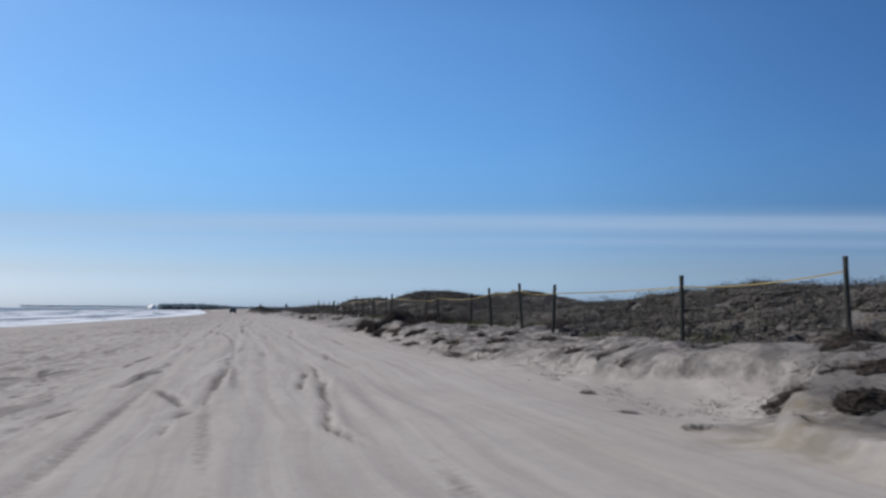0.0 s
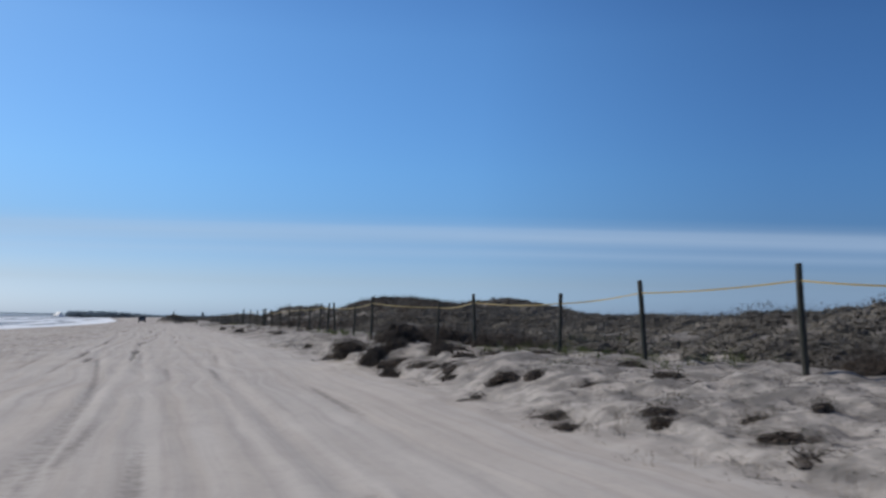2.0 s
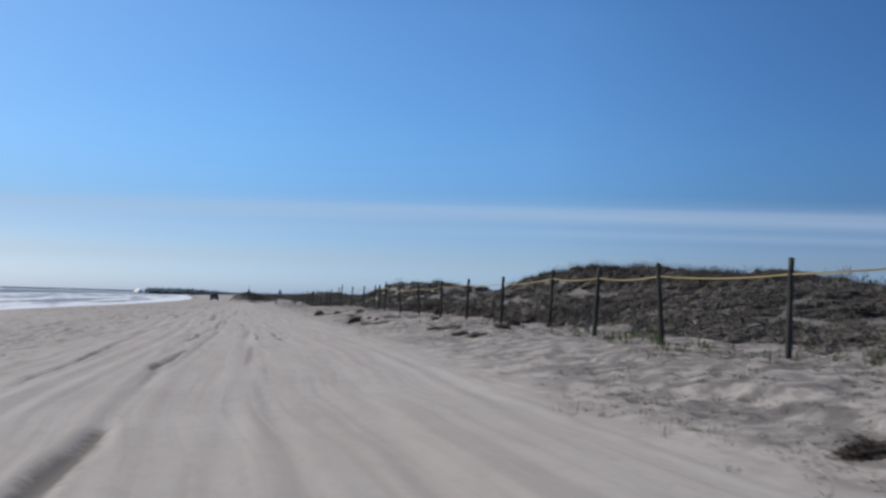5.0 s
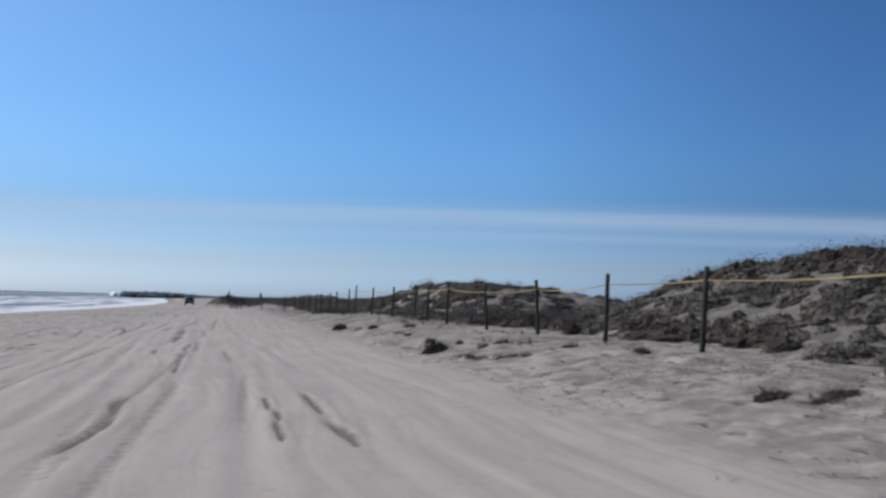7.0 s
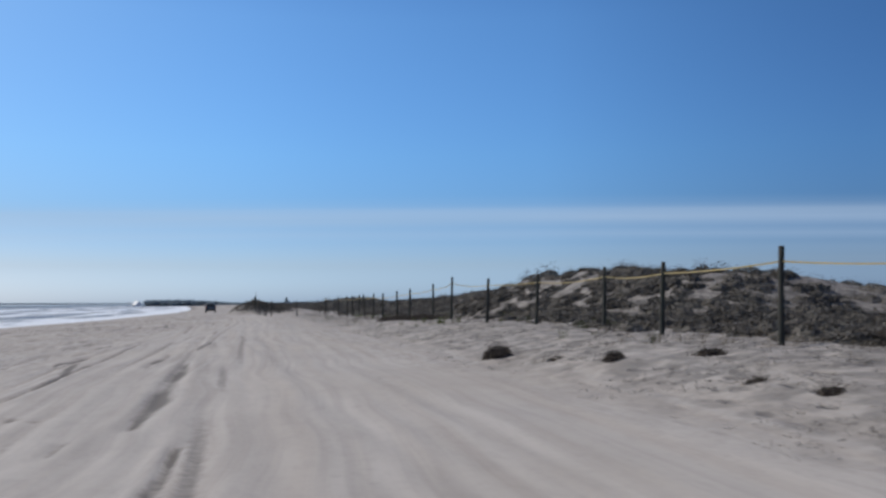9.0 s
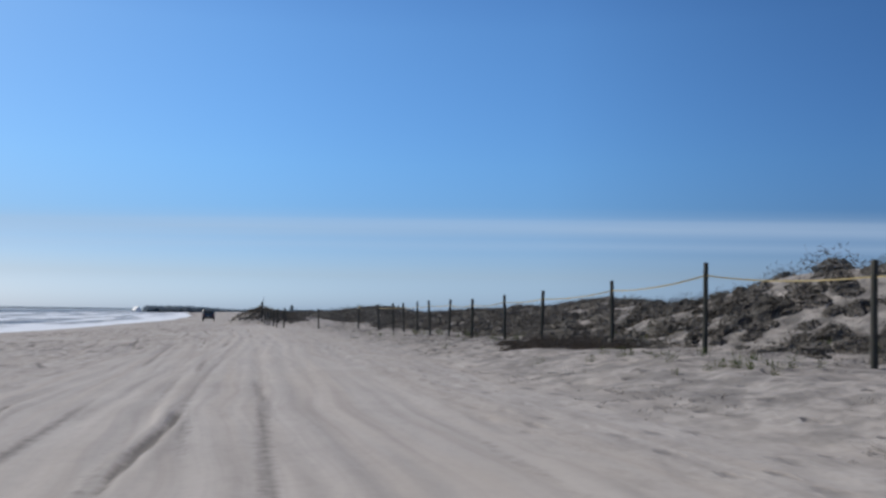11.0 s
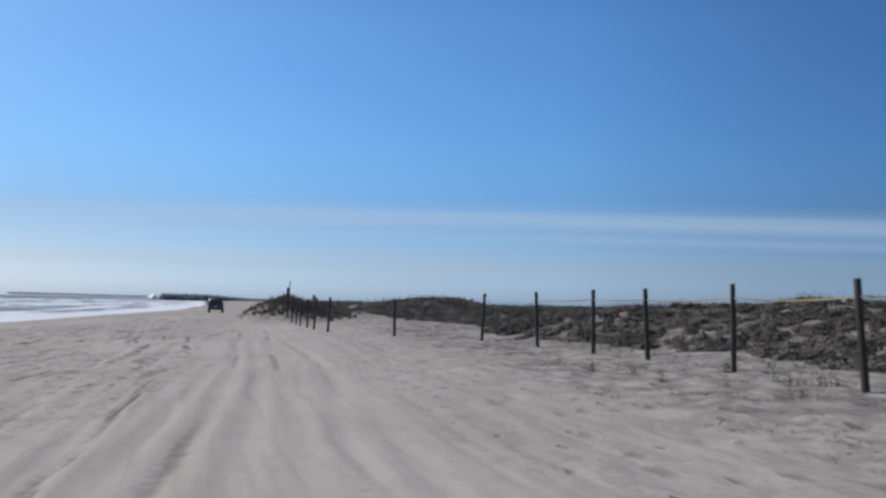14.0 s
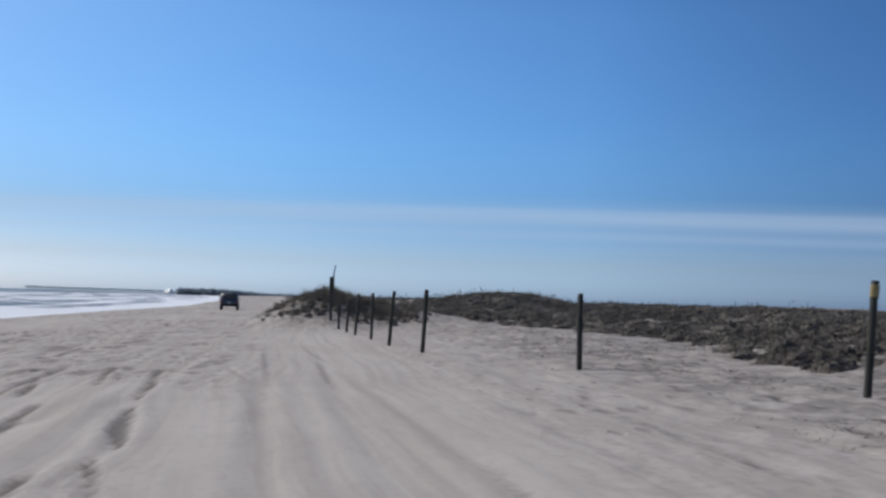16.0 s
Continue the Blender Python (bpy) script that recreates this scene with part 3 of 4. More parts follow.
    trod = step(2.5, 4.5, x) * step(14, 11, x) * step(115, 135, y)
    z = z - 0.04 * trod * step(0.55, 0.8, vnoise(x * 2.4, y * 1.3, 93))
    z = z - 0.6 * step(45, 90, x)
    z = np.array(z)
    for k, (xc, yc, way, long, deep) in enumerate(SCARS):
        m = (np.abs(y - yc) < long * 0.7) & (np.abs(x - xc) < 2.5)
        if not m.any():
            continue
        u, v = y[m] - yc, x[m] - xc
        d = v - way * u - 0.06 / long * u * u - 0.2 * (vnoise(u * 0.5, 0 * u, 200 + k) - 0.5)
        on = 0.45 * deep * np.exp(-(u / long * 2.4) ** 4) * (0.35 + 0.9 * vnoise(u * 0.6, 0 * u, 300 + k))
        rag = 0.8 + 0.4 * vnoise(v * 5, u * 2, 400 + k)
        z[m] += -on * np.exp(-(d / (0.13 * rag)) ** 2) + on * 0.4 * np.exp(-((d - 0.3) / 0.14) ** 2) * rag + on * 0.25 * np.exp(-((d + 0.27) / 0.12) ** 2) * rag
    for m, deep, rimmed in marks(x, y):
        z[m] += 0.028 * rimmed - 0.045 * deep
    return z


def rut_shade(x, y):
    """Shade painted into the sand's colour: wheel scars towards the sea, marks and ruts."""
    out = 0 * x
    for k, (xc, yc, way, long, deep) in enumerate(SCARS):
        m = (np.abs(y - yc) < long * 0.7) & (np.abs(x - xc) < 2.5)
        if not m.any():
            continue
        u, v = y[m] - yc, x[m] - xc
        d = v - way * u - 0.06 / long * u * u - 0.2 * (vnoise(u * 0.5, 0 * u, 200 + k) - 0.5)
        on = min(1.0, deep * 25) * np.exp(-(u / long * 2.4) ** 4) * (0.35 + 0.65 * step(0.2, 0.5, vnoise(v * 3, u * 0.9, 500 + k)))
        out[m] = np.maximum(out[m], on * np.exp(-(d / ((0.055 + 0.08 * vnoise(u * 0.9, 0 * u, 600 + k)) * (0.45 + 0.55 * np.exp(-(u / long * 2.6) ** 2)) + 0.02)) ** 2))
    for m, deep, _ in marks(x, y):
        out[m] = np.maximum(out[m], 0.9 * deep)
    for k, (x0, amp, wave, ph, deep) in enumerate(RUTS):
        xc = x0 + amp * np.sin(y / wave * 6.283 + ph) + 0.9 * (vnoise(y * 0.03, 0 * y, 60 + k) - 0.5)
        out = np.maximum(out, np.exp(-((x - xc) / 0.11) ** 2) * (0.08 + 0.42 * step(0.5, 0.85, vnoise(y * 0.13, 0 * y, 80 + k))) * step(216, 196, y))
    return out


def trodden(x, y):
    """How much the sand is churned, with clod shade painted on it: towards the sea, and on foot before the fence."""
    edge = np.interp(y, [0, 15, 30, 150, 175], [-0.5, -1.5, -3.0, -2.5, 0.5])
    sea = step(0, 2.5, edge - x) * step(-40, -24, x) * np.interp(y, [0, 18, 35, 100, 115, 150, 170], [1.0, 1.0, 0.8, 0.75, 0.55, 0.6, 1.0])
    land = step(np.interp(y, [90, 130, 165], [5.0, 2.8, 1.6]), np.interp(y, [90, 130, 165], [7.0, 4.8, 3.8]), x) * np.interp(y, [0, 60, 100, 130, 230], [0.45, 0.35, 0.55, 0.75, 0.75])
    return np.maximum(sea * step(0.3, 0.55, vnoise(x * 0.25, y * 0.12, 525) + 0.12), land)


def bare_sand(x, y):
    """Pale open patches high on the dune's face."""
    into = x - foot(y)
    return np.exp(-((into - 5.4) / 1.6) ** 2) * step(0.3, 0.5, vnoise(x * 0.7, y * 0.4, 137)) * step(138, 146, y) * step(170, 160, y)


def litter(x, y):
    """How much dead plant matter lies on the sand."""
    into = x - foot(y)
    a = step(-0.6, 1.5, into) * np.interp(y, [0, 112, 125], [1.0, 0.97, 0.93]) * (1 - 0.85 * bare_sand(x, y))
    near = step(5.0, np.interp(y, [10, 12], [6.2, 7.4]), x) * np.interp(y, [0, 11, 15, 22, 30, 60, 90, 180, 240], [1.0, 1.0, 0.92, 0.9, 0.82, 0.85, 0.6, 0.6, 0.45])
    near = near * (1 - 0.85 * step(9.5, 11.0, y) * step(25, 21, y) * step(0.25, -0.1, x - bank_edge(y)))
    knoll = np.exp(-(((x - 2.8) / 3.6) ** 2 + ((y - 223) / 5.5) ** 2))
    rim = 0.9 * np.exp(-((x - bank_edge(y) - 0.15) / 0.2) ** 2) * step(68, 62, y) * step(0.3, 0.6, vnoise(x * 1.1, y * 0.8, 99))
    return np.clip(np.maximum(np.maximum(np.maximum(a, near), knoll), rim), 0, 1)


def shaded_clay(x, y):
    """Yellowish raw sand where the bank has been cut, darkened for the shade on its face."""
    out = 0 * x
    for cx, cy, wx, wy in ((5.7, 8.5, 0.8, 1.3), (6.9, 54.6, 0.4, 0.8), (5.9, 51.2, 0.35, 0.7)):
        out = np.maximum(out, np.exp(-((x - cx) / wx) ** 2 - ((y - cy) / wy) ** 2))
    return out


def raw_mesh(name, verts, faces, mat, smooth=True):
    """A mesh from arrays: verts n x 3, faces m x 3 or m x 4."""
    me = bpy.data.meshes.new(name)
    verts, faces = np.asarray(verts, np.float32), np.asarray(faces, np.int32)
    k = faces.shape[1]
    me.vertices.add(len(verts))
    me.vertices.foreach_set("co", verts.ravel())
    me.loops.add(faces.size)
    me.loops.foreach_set("vertex_index", faces.ravel())
    me.polygons.add(len(faces))
    me.polygons.foreach_set("loop_start", np.arange(0, faces.size, k, dtype=np.int32))
    me.polygons.foreach_set("use_smooth", np.full(len(faces), smooth))
    me.update(calc_edges=True)
    me.materials.append(mat)
    return me


def sheet(name, xs, ys, zfun, mat, *attrs):
    gx, gy = np.meshgrid(xs, ys)
    verts = np.stack([gx, gy, zfun(gx, gy)], -1).reshape(-1, 3)
    nx, ny = len(xs), len(ys)
    i = (np.arange(ny - 1)[:, None] * nx + np.arange(nx - 1)[None]).ravel()
    me = raw_mesh(name, verts, np.stack([i, i + 1, i + nx + 1, i + nx], -1), mat)
    for key, values in attrs:
        a = me.attributes.new(key, "FLOAT", "POINT")
        a.data.foreach_set("value", values(gx, gy).astype(np.float32).ravel())
    return new(name, me)


def grow(a, b, first, ratio):
    """Places from a towards b, with steps that grow."""
    out, d = [a], first
    while abs(out[-1] - a) < abs(b - a):
        out.append(out[-1] + math.copysign(d, b - a))
        d *= ratio
    return out


xs = np.array(sorted(grow(-22, -4200, 0.5, 1.1)[1:]) + sorted(grow(-7, -21.7, 0.1, 1.025)[1:]) + list(np.arange(-7, 4, 0.085)) + list(np.arange(4, 12, 0.1)) + grow(12, 4200, 0.16, 1.085))
ys = np.array(sorted(grow(4, -200, 0.3, 1.2)[1:]) + list(np.arange(4, 215, 0.25)) + grow(215, 4800, 0.3, 1.035))
ground = tagged(sheet("ground", xs, ys, height, SAND, ("litter", litter), ("rut_shade", rut_shade), ("trodden", trodden), ("shaded_clay", shaded_clay)),
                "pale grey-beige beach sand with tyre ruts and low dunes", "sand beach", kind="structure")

# ---- sea ----
def swell(x, y):
    off = shore(y) - x
    z = SEA_Z + 0.10 * (fbm(x * 0.2, y * 0.08, 71, 3) - 0.5)
    for k, (d, h, w) in enumerate(((10, 0.35, 3.0), (26, 0.6, 4.0), (48, 0.85, 5.0), (80, 0.8, 7.0), (125, 0.6, 9.0))):
        line = d + 14 * (vnoise(y * 0.011, 0 * y, 100 + k) - 0.5)
        z = z + h * np.exp(-((off - line) / w) ** 2) * step(0.25, 0.55, vnoise(y * 0.016, 0 * y, 110 + k))
    return z


def foam(x, y):
    off = shore(y) - x
    a = np.maximum((0.72 + 0.14 * step(150, 260, y)) * step(14 + 16 * step(150, 260, y), 3, off), 0.26 * step(330, 160, off))
    for k, (d, w) in enumerate(((16, 7), (32, 8), (54, 10), (84, 10), (125, 9))):
        line = d - 3 + 14 * (vnoise(y * 0.011, 0 * y, 100 + k) - 0.5)
        a = np.maximum(a, 0.8 * np.exp(-((off - line) / w) ** 2) * step(0.2, 0.45, vnoise(y * 0.016, 0 * y, 110 + k)))
    return a


sxs = np.array(sorted(grow(-12, -4600, 1.3, 1.03)))
sys_ = np.array(list(np.arange(-150, 760, 6.0)) + grow(760, 4950, 8, 1.04))
tagged(sheet("water", sxs, sys_, swell, SEA, ("foam", foam)), "grey-blue sea with white breaking surf", "sea", kind="structure")

# ---- building blocks ----


def part(name, bm, mat, parent=None, label=""):
    me = bpy.data.meshes.new(name)
    bm.to_mesh(me)
    bm.free()
    me.materials.append(mat)
    ob = new(name, me)
    if parent:
        ob.parent = parent
    if label:
        ob["label"] = label
    return ob


def box(bm, x, y, z, sx, sy, sz, bevel=0.0, m=None):
    r = bmesh.ops.create_cube(bm, size=1.0, matrix=(m or Matrix()) @ Matrix.Translation((x, y, z)) @ Matrix.Diagonal((sx, sy, sz, 1)))
    if bevel:
        es = list({e for v in r["verts"] for e in v.link_edges})
        bmesh.ops.bevel(bm, geom=es, offset=bevel, segments=2, affect="EDGES", profile=0.6)


def rod(bm, p, q, r0, r1, sides=10):
    p, q = Vector(p), Vector(q)
    m = Matrix.Translation((p + q) / 2) @ (q - p).to_track_quat("Z", "Y").to_matrix().to_4x4()
    bmesh.ops.create_cone(bm, cap_ends=True, segments=sides, radius1=r0, radius2=r1, depth=(q - p).length, matrix=m)


def h1(x, y):
    return float(height(np.array([x]), np.array([y]))[0])


def thing(name, x, y, z=None, turn=0.0):
    ob = new(name)
    ob.empty_display_size = 0.2
    ob.matrix_world = pose(x, y, h1(x, y) if z is None else z, 0, 0, turn)
    return ob


# ---- fence ----
POSTS = [(10.77, 14.79, 1.78), (10.09, 20.07, 1.68), (9.76, 28.59, 1.74), (10.58, 34.68, 1.79), (10.77, 40.17, 1.76),
         (11.12, 45.42, 1.70), (10.56, 51.01, 1.76), (10.76, 56.16, 1.75), (9.62, 62.64, 1.87), (10.19, 69.39, 1.70), (9.98, 73.68, 1.73),
         (10.35, 78.4, 1.84), (10.55, 82.6, 1.8)]
POSTS += [(10.82, 88.96, 1.79), (10.83, 94.4, 1.78), (10.66, 98.92, 1.73), (10.52, 103.61, 1.66), (10.35, 108.49, 1.62),
          (10.27, 114.05, 1.78), (10.73, 119.77, 1.76), (11.04, 124.13, 1.75), (10.98, 130.15, 1.76), (10.69, 135.69, 1.83),
          (10.31, 140.61, 1.95), (10.7, 146.6, 1.83)]
POSTS += [(10.4, 151.94, 1.78), (10.44, 156.41, 1.68), (10.13, 160.33, 1.68), (9.98, 164.25, 1.73), (9.95, 168.31, 1.79),
          (10.07, 172.55, 1.78), (10.03, 176.63, 1.76), (9.98, 180.24, 1.8), (9.7, 184.65, 1.8), (8.78, 188.64, 1.77), (6.41, 194.92, 1.63),
          (3.95, 200.77, 1.7), (3.49, 204.37, 1.68), (3.32, 208.3, 1.62), (3.06, 211.8, 1.6), (2.93, 214.4, 1.35), (2.74, 216.6, 1.1)]


def fence_post(x, y, tall, banded):
    rnd = random.Random(int(y * 100))
    z = h1(x, y)
    bm = bmesh.new()
    r = 0.058 * rnd.uniform(0.94, 1.08)
    rings, sides = 9, 12
    bend = [rnd.uniform(-0.012, 0.012) for _ in range(2)]
    loops = []
    for k in range(rings):
        u = k / (rings - 1)
        zz = -0.35 + u * (tall + 0.35)
        loops.append([bm.verts.new((bend[0] * math.sin(u * 3) + (r - 0.006 * u) * (1 + 0.05 * math.sin(3 * a + k)) * math.cos(a),
                                    bend[1] * math.sin(u * 3) + (r - 0.006 * u) * (1 + 0.05 * math.cos(2 * a + k)) * math.sin(a), zz))
                      for a in (6.2832 * j / sides for j in range(sides))])
    for a, b in zip(loops, loops[1:]):
        for j in range(sides):
            bm.faces.new((a[j], a[(j + 1) % sides], b[(j + 1) % sides], b[j]))
    rim = [bm.verts.new((v.co.x * 0.75, v.co.y * 0.75, tall + 0.012)) for v in loops[-1]]
    for j in range(sides):
        bm.faces.new((loops[-1][j], loops[-1][(j + 1) % sides], rim[(j + 1) % sides], rim[j]))
    bm.faces.new(rim)
    for f in bm.faces:
        f.smooth = True
    post = part("fence_post", bm, POST_WOOD)
    post.matrix_world = pose(x, y, z) @ pose(0, 0, 0, rnd.uniform(-1.3, 1.3), -3.0 + rnd.uniform(-1.1, 1.1), rnd.uniform(0, 360))
    label = "weathered dark round wooden fence post standing in sand"
    if banded:
        bm = bmesh.new()
        rod(bm, (0, 0, tall - 0.24), (0, 0, tall - 0.05), r + 0.006, r + 0.006, 14)
        part("band", bm, YELLOW, post, "faded yellow band")
        label = "weathered dark round wooden fence post with yellow band"
    return tagged(post, label, "fence post", "posts of the dune fence")


tops = []
for k, (px, py, tall) in enumerate(POSTS):
    p = fence_post(px, py, tall, k == 34)
    tops.append(p.matrix_world @ Vector((0, 0, tall - 0.27)))


def tape_span(a, b, seed):
    """A ribbon of yellow tape that sags a little and twists between two posts."""
    rnd = random.Random(seed)
    bm = bmesh.new()
    n = 14
    wide, sag, tw = 0.03, rnd.uniform(0.03, 0.10), rnd.uniform(-0.5, 0.5)
    rows = []
    side = Vector((b.y - a.y, a.x - b.x, 0)).normalized()
    for k in range(n + 1):
        u = k / n
        c = a.lerp(b, u) - Vector((0, 0, sag * 4 * u * (1 - u)))
        t = tw * math.sin(u * 5 + seed)
        d = (Vector((0, 0, 1)) * math.cos(t) + side * math.sin(t)) * wide / 2
        q = side * 0.002
        rows.append([bm.verts.new(c + d + q), bm.verts.new(c - d + q), bm.verts.new(c - d - q), bm.verts.new(c + d - q)])
    for r0, r1 in zip(rows, rows[1:]):
        for j in range(4):
            bm.faces.new((r0[j], r0[(j + 1) % 4], r1[(j + 1) % 4], r1[j]))
    bm.faces.new(rows[0])
    bm.faces.new(rows[-1][::-1])
    return tagged(part("yellow_tape", bm, YELLOW), "faded yellow tape strung between two fence posts", "tape", "tape along the dune fence")


for k in range(33):
    tape_span(tops[k], tops[k + 1], k)

# ---- plants ----


def blades(centres, radius, tall, count, size, rng, flat=0.42, upright=0.3, below=0.0, shell=0.55):
    """Small twigs and leaves filling rounded clumps, as loose triangles. One clump for each row of centres."""
    n = len(centres)
    c = np.repeat(np.asarray(centres), count, 0)
    rad, hgt = np.repeat(radius, count), np.repeat(tall, count)
    az = rng.uniform(0, 6.2832, n * count)
    rr = rng.random(n * count) ** shell
    el = np.arccos(rng.random(n * count) * (1 + below) - below)
    lump = 0.72 + 0.5 * vnoise(az * 1.3 + c[:, 0] * 3.1, el * 2.2 + c[:, 1] * 1.7, 5)
    p = c + np.stack([np.cos(az) * np.sin(el) * rad * rr * lump, np.sin(az) * np.sin(el) * rad * rr * lump, np.cos(el) * hgt * rr * lump], -1)
    d = rng.normal(size=(n * count, 3)) + np.array([0, 0, upright]) + (p - c) / np.maximum(rad, 0.05)[:, None] * 0.8
    d /= np.linalg.norm(d, axis=1, keepdims=True)
    w = np.cross(d, rng.normal(size=(n * count, 3)))
    w /= np.linalg.norm(w, axis=1, keepdims=True) + 1e-9
    s = size * rng.uniform(0.5, 1.4, n * count)[:, None] * np.minimum(1.6, np.maximum(0.6, rad / 0.5))[:, None]
    verts = np.stack([p - w * s * flat * 0.5, p + w * s * flat * 0.5, p + d * s * 1.9], 1).reshape(-1, 3)
    return verts


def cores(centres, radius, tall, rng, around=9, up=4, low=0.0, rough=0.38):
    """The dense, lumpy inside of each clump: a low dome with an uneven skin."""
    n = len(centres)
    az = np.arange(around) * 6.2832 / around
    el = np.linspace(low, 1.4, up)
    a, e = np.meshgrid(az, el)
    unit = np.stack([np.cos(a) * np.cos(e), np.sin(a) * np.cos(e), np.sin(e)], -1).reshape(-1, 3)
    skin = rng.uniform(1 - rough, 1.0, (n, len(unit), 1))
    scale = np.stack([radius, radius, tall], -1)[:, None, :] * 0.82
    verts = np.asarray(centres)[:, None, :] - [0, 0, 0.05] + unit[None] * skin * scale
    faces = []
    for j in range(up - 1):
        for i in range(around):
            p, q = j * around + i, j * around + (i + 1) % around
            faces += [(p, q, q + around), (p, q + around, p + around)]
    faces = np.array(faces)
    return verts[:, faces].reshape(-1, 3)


def tufts(centres, tall, count, rng, spread=0.12, wide=0.012):
    """Grass: each tuft a sheaf of narrow bent blades (two triangles of one strip)."""
    n = len(centres)
    c = np.repeat(np.asarray(centres), count, 0)
    h = np.repeat(tall, count) * rng.uniform(0.5, 1.15, n * count)
    az = rng.uniform(0, 6.2832, n * count)
    lean = rng.random(n * count) ** 1.5 * 0.8
    root = c + np.stack([np.cos(az), np.sin(az), 0 * az], -1) * (rng.random(n * count) * spread)[:, None]
    out = np.stack([np.cos(az), np.sin(az), 0 * az], -1)
    across = np.stack([-np.sin(az), np.cos(az), 0 * az], -1) * wide
    mid = root + out * (lean * h * 0.35)[:, None] + np.array([0, 0, 1]) * (h * 0.6)[:, None]
    tip = root + out * (lean * h)[:, None] + np.array([0, 0, 1]) * (h * (1 - 0.35 * lean))[:, None]
    root = root - np.array([0, 0, 0.05])
    a = np.stack([root - across, root + across, mid], 1)
    b = np.stack([mid - across * 0.8, mid + across * 0.8, tip], 1)
    return np.concatenate([a, b]).reshape(-1, 3)


def leafy(name, verts, mat):
    return new(name, raw_mesh(name, verts, np.arange(len(verts)).reshape(-1, 3), mat, smooth=False))


prng = np.random.default_rng(23)


def scatter(n, x0, x1, y0, y1, keep):
    x, y = prng.uniform(x0, x1, n), prng.uniform(y0, y1, n)
    ok = prng.random(n) < keep(x, y)
    return x[ok], y[ok]


def cover(x, y):
    """Where scrub grows on the dunes: dense at the foot, in patches over the face."""
    into = x - foot(y)
    low = step(-0.3, 0.6, into) * step(4.5, 2.0, into) * 0.9
    bare = np.interp(y, [0, 75, 90, 112, 124, 150, 180], [0.2, 0.22, 0.26, 0.24, 0.16, 0.12, 0.18])
    patch = step(bare, bare + 0.18, fbm(x * 0.75, y * 0.6, 131, 3)) * step(0, 1.5, into)
    low = low * np.maximum(step(0.12, 0.3, vnoise(x * 0.5, y * 0.4, 133)), step(124, 128, y) * step(152, 146, y))
    return np.clip(np.maximum(low, patch) * (1 - 0.92 * bare_sand(x, y)), 0, 1)


def rooted(x, y, sink=0.03):
    return np.stack([x, y, height(x, y) - sink], -1)


sx, sy = scatter(7000, 10.4, 21.5, 8, 262, cover)
sr, st = prng.uniform(0.3, 0.75, len(sx)) * (1 + 0.35 * step(95, 80, sy)), prng.uniform(0.2, 0.48, len(sx))
bx, by = scatter(6200, 21, 46, 8, 300, lambda x, y: np.maximum(0.95 * step(0.22, 0.42, fbm(x * 0.3, y * 0.3, 141, 3)), 1.5 * np.exp(-((x - 30) / 9) ** 2 - ((y - 102) / 10) ** 2)))
qx, qy = scatter(700, 22, 42, 92, 114, lambda x, y: np.exp(-((x - 30) / 6) ** 2 - ((y - 101) / 7) ** 2))
bx, by = np.concatenate([bx, qx]), np.concatenate([by, qy])
br, bt = prng.uniform(0.5, 1.1, len(bx)), prng.uniform(0.25, 0.5, len(bx))
fx, fy = scatter(2800, 6, 42, 240, 900, lambda x, y: step(-1, 1, x - foot(y)) * 0.9)
fr, ft = prng.uniform(0.8, 2.2, len(fx)), prng.uniform(0.4, 0.8, len(fx))
# taller shrubs along the crest
ry = prng.uniform(20, 182, 330)
rx = foot(ry) + prng.uniform(5.0, 9.5, len(ry))
ok = prng.random(len(ry)) < step(0.42, 0.58, vnoise(ry * 0.25, 0 * ry, 145)) * np.interp(ry, [20, 60, 80, 165, 182], [0.6, 0.6, 1.0, 1.0, 0.5])
rx, ry = rx[ok], ry[ok]
rr, rt = prng.uniform(0.4, 1.0, len(rx)), prng.uniform(0.35, 0.7, len(rx))
tagged(leafy("dune_scrub", np.concatenate([blades(rooted(sx, sy), sr * 1.05, st * 1.05, 84, 0.036, prng, 0.36, 0.1, 0.1, 0.22), blades(rooted(bx, by), br, bt, 36, 0.038, prng, 0.42, 0.1, 0.0, 0.22),
                                           blades(rooted(fx, fy), fr, ft, 24, 0.13, prng), blades(rooted(rx, ry), rr * 1.1, rt * 1.15, 300, 0.04, prng, 0.34, 0.2, 0.1, 0.2)]), SCRUB),
       "dense low grey-brown bare scrub covering the dunes", "scrub", kind="stuff")
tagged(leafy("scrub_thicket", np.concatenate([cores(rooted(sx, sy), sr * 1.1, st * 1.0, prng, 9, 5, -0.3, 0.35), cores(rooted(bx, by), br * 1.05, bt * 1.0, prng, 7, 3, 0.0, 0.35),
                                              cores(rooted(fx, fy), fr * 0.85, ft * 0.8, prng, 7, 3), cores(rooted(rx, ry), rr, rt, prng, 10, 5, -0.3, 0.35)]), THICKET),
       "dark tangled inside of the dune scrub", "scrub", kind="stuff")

# dark rounded shrubs that cap the high dune and stand along its foot
cx, cy = scatter(900, 15.5, 24, 84, 108, lambda x, y: step(4.6, 6.0, x - foot(y)) * step(0.25, 0.5, fbm(x * 0.35, y * 0.3, 147, 3)))
ex, ey = scatter(420, 11, 15, 84, 112, lambda x, y: np.exp(-((x - foot(y) - 0.9) / 0.6) ** 2) * step(0.3, 0.5, vnoise(x * 0.4, y * 0.3, 149)))
cx, cy = np.concatenate([cx, ex]), np.concatenate([cy, ey])
cr, ct = prng.uniform(0.35, 0.75, len(cx)), prng.uniform(0.3, 0.6, len(cx)) * np.where(cx - foot(cy) > 4, 1.15, 1.0)
